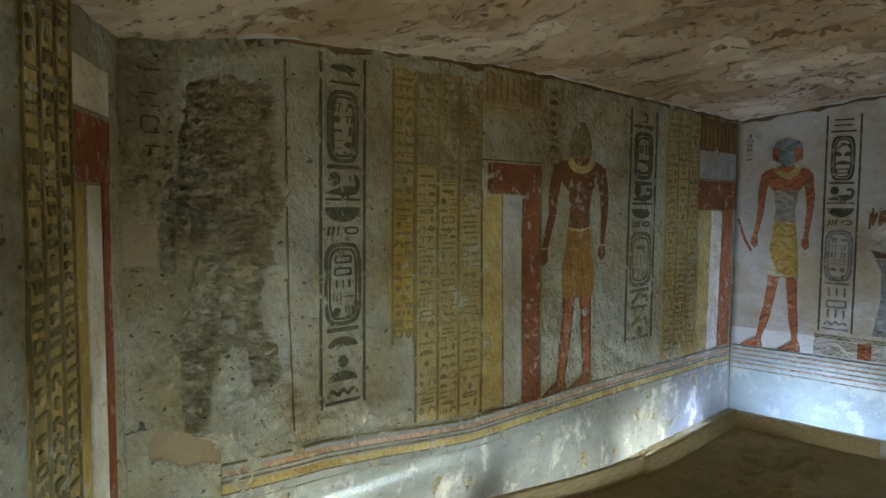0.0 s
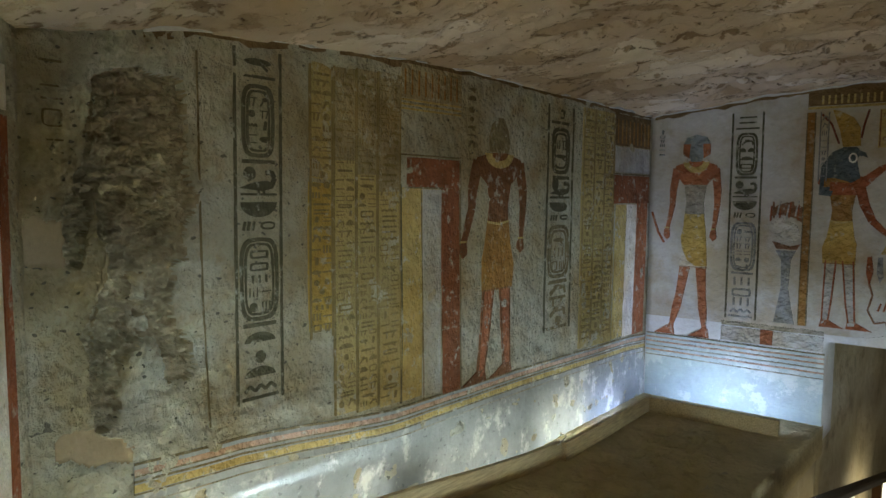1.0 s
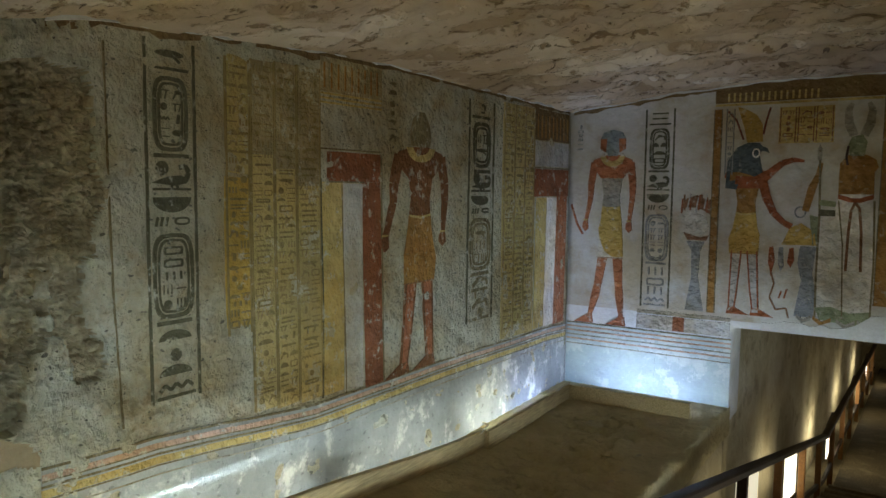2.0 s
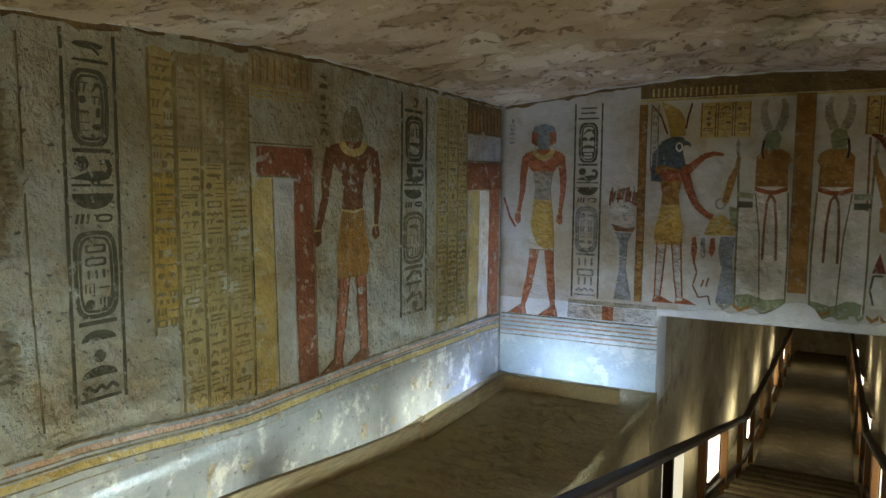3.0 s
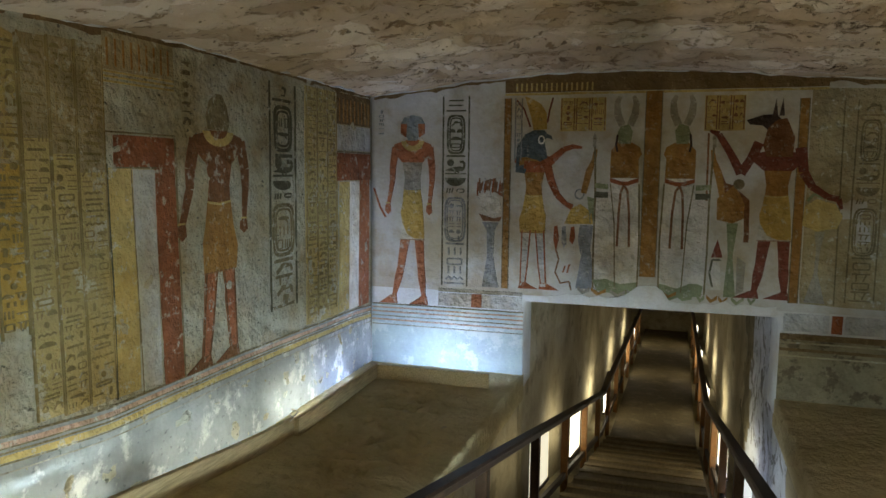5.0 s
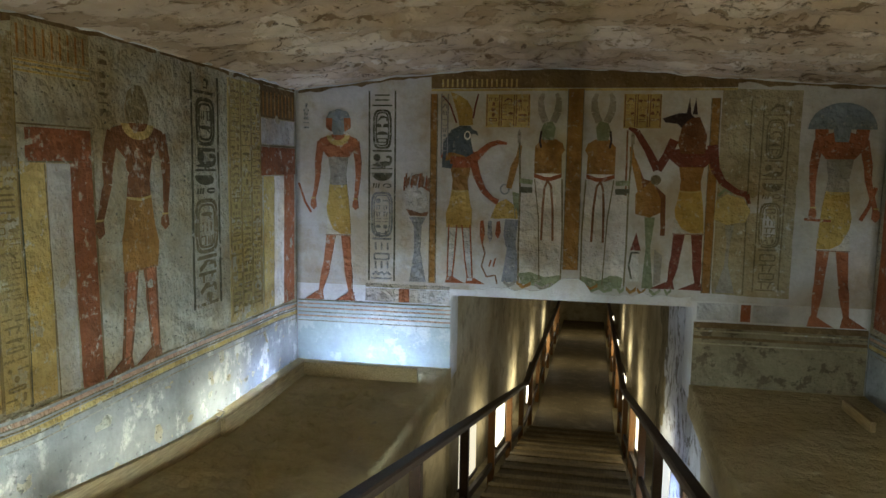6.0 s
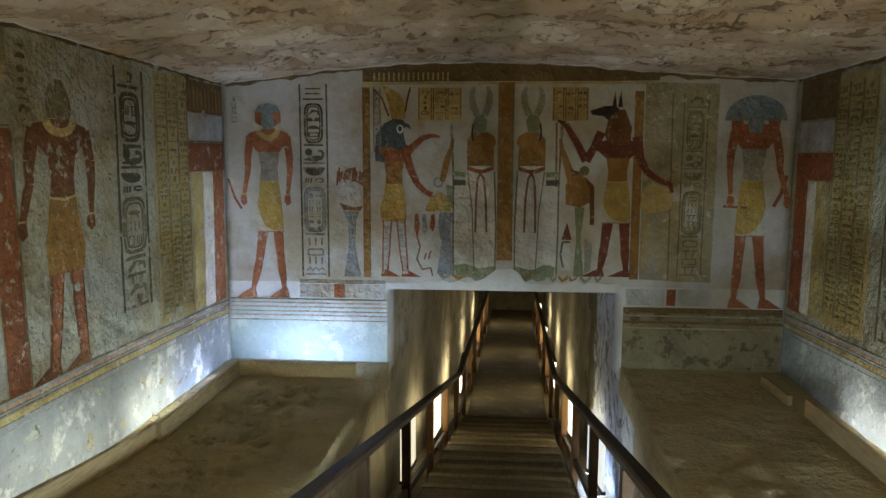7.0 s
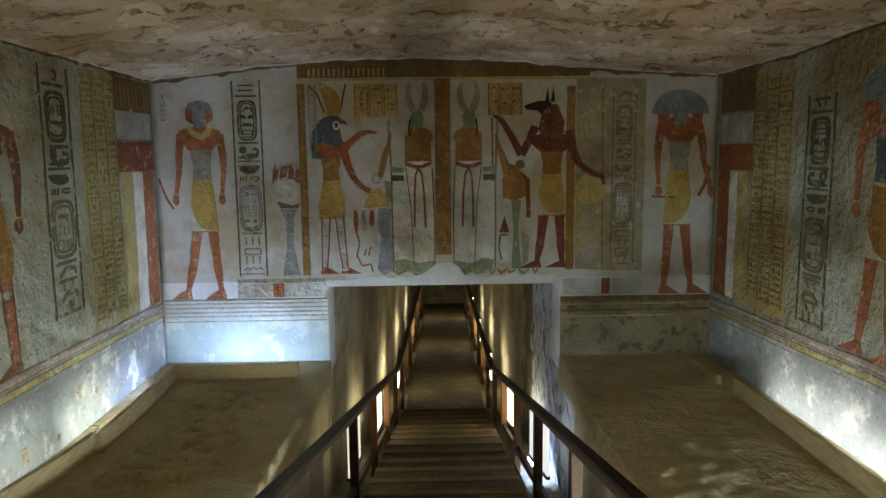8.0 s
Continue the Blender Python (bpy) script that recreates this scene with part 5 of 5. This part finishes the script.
# ---- small things ----
bm = bmesh.new()
for a, b in (((0, 0, 0), (0.03, 0.05, 0.05)), ((0.03, 0.05, 0.05), (-0.01, 0.02, 0.07)), ((0, 0, 0), (0.02, -0.06, 0.01)), ((0.02, 0, 0.02), (-0.03, 0.03, 0.02))):
    p, q = Vector(a), Vector(b)
    bmesh.ops.create_cone(bm, cap_ends=True, segments=8, radius1=0.006, radius2=0.005, depth=(q - p).length, matrix=Matrix.Translation((p + q) / 2) @ (q - p).to_track_quat("Z", "Y").to_matrix().to_4x4())
o = tagged(link_bm("cable_tie", bm, M_WHITE), "twisted white cable end on the board edge", "cable")
o.location = (-2.495, 4.40, EYE + floor_z(-2.5, 4.4) + 0.125)

for fc, par, a, b, tf in ((face_l, wall_left, 1.5, 6.48, tL), (face_f, wall_far, -2.72, 2.4, tF), (face_r, wall_right, 2.0, 6.48, tR)):
    band = Sheet(fc, .002)
    for i in range(90):
        p, q = lerp(a, b, i / 90), lerp(a, b, (i + 1) / 90)
        lo = lambda u: tf(u) - .022 - .05 * abs(fbm(u, 0, 52, 2.2)) - .02 * abs(fbm(u, 0, 53, 14))
        band.poly([(p, lo(p)), (q, lo(q)), (q, tf(q) - .005), (p, tf(p) - .005)], M_TOPDARK, rag=0)
    band.done("border_remains", par, "ragged dark brown remains of a painted border")
    sh = Sheet(fc, .016)
    for i in range(70):
        p, q = lerp(a, b, i / 70), lerp(a, b, (i + 1) / 70)
        sh.poly([(p, tf(p) - .012 + wob(p, 0, 4, .016, 7)), (q, tf(q) - .012 + wob(q, 0, 4, .016, 7)), (q, tf(q) + .03), (p, tf(p) + .03)], M_PLASTER_PALE, rag=0)
    sh.done("plaster_edge", par, "pale plaster edge under the ceiling")
# an added bluish tube beside the stairs, just inside the opening, to brighten the jamb
tube((0.86, 6.75), (0.88, 7.75), (stair_z(6.75) + 1.80, stair_z(7.75) + 1.80), TUBE_BLUE, 18, "added bluish tube lighting the jamb, hidden beside the stairs")
# unseen tubes added in the stair cut to lift ceiling and upper walls
for u, power in ((-0.97, 4), (0.97, 46)):
    tube((mid(2.7) + u, 2.7), (mid(3.9) + u, 3.9), tuple(stair_z(y) - floor_z(mid(y) + u, y) + 0.06 for y in (2.7, 3.9)), TUBE_STAIR_FILL, power, "added warm white fill tube in the stair cut, out of view")
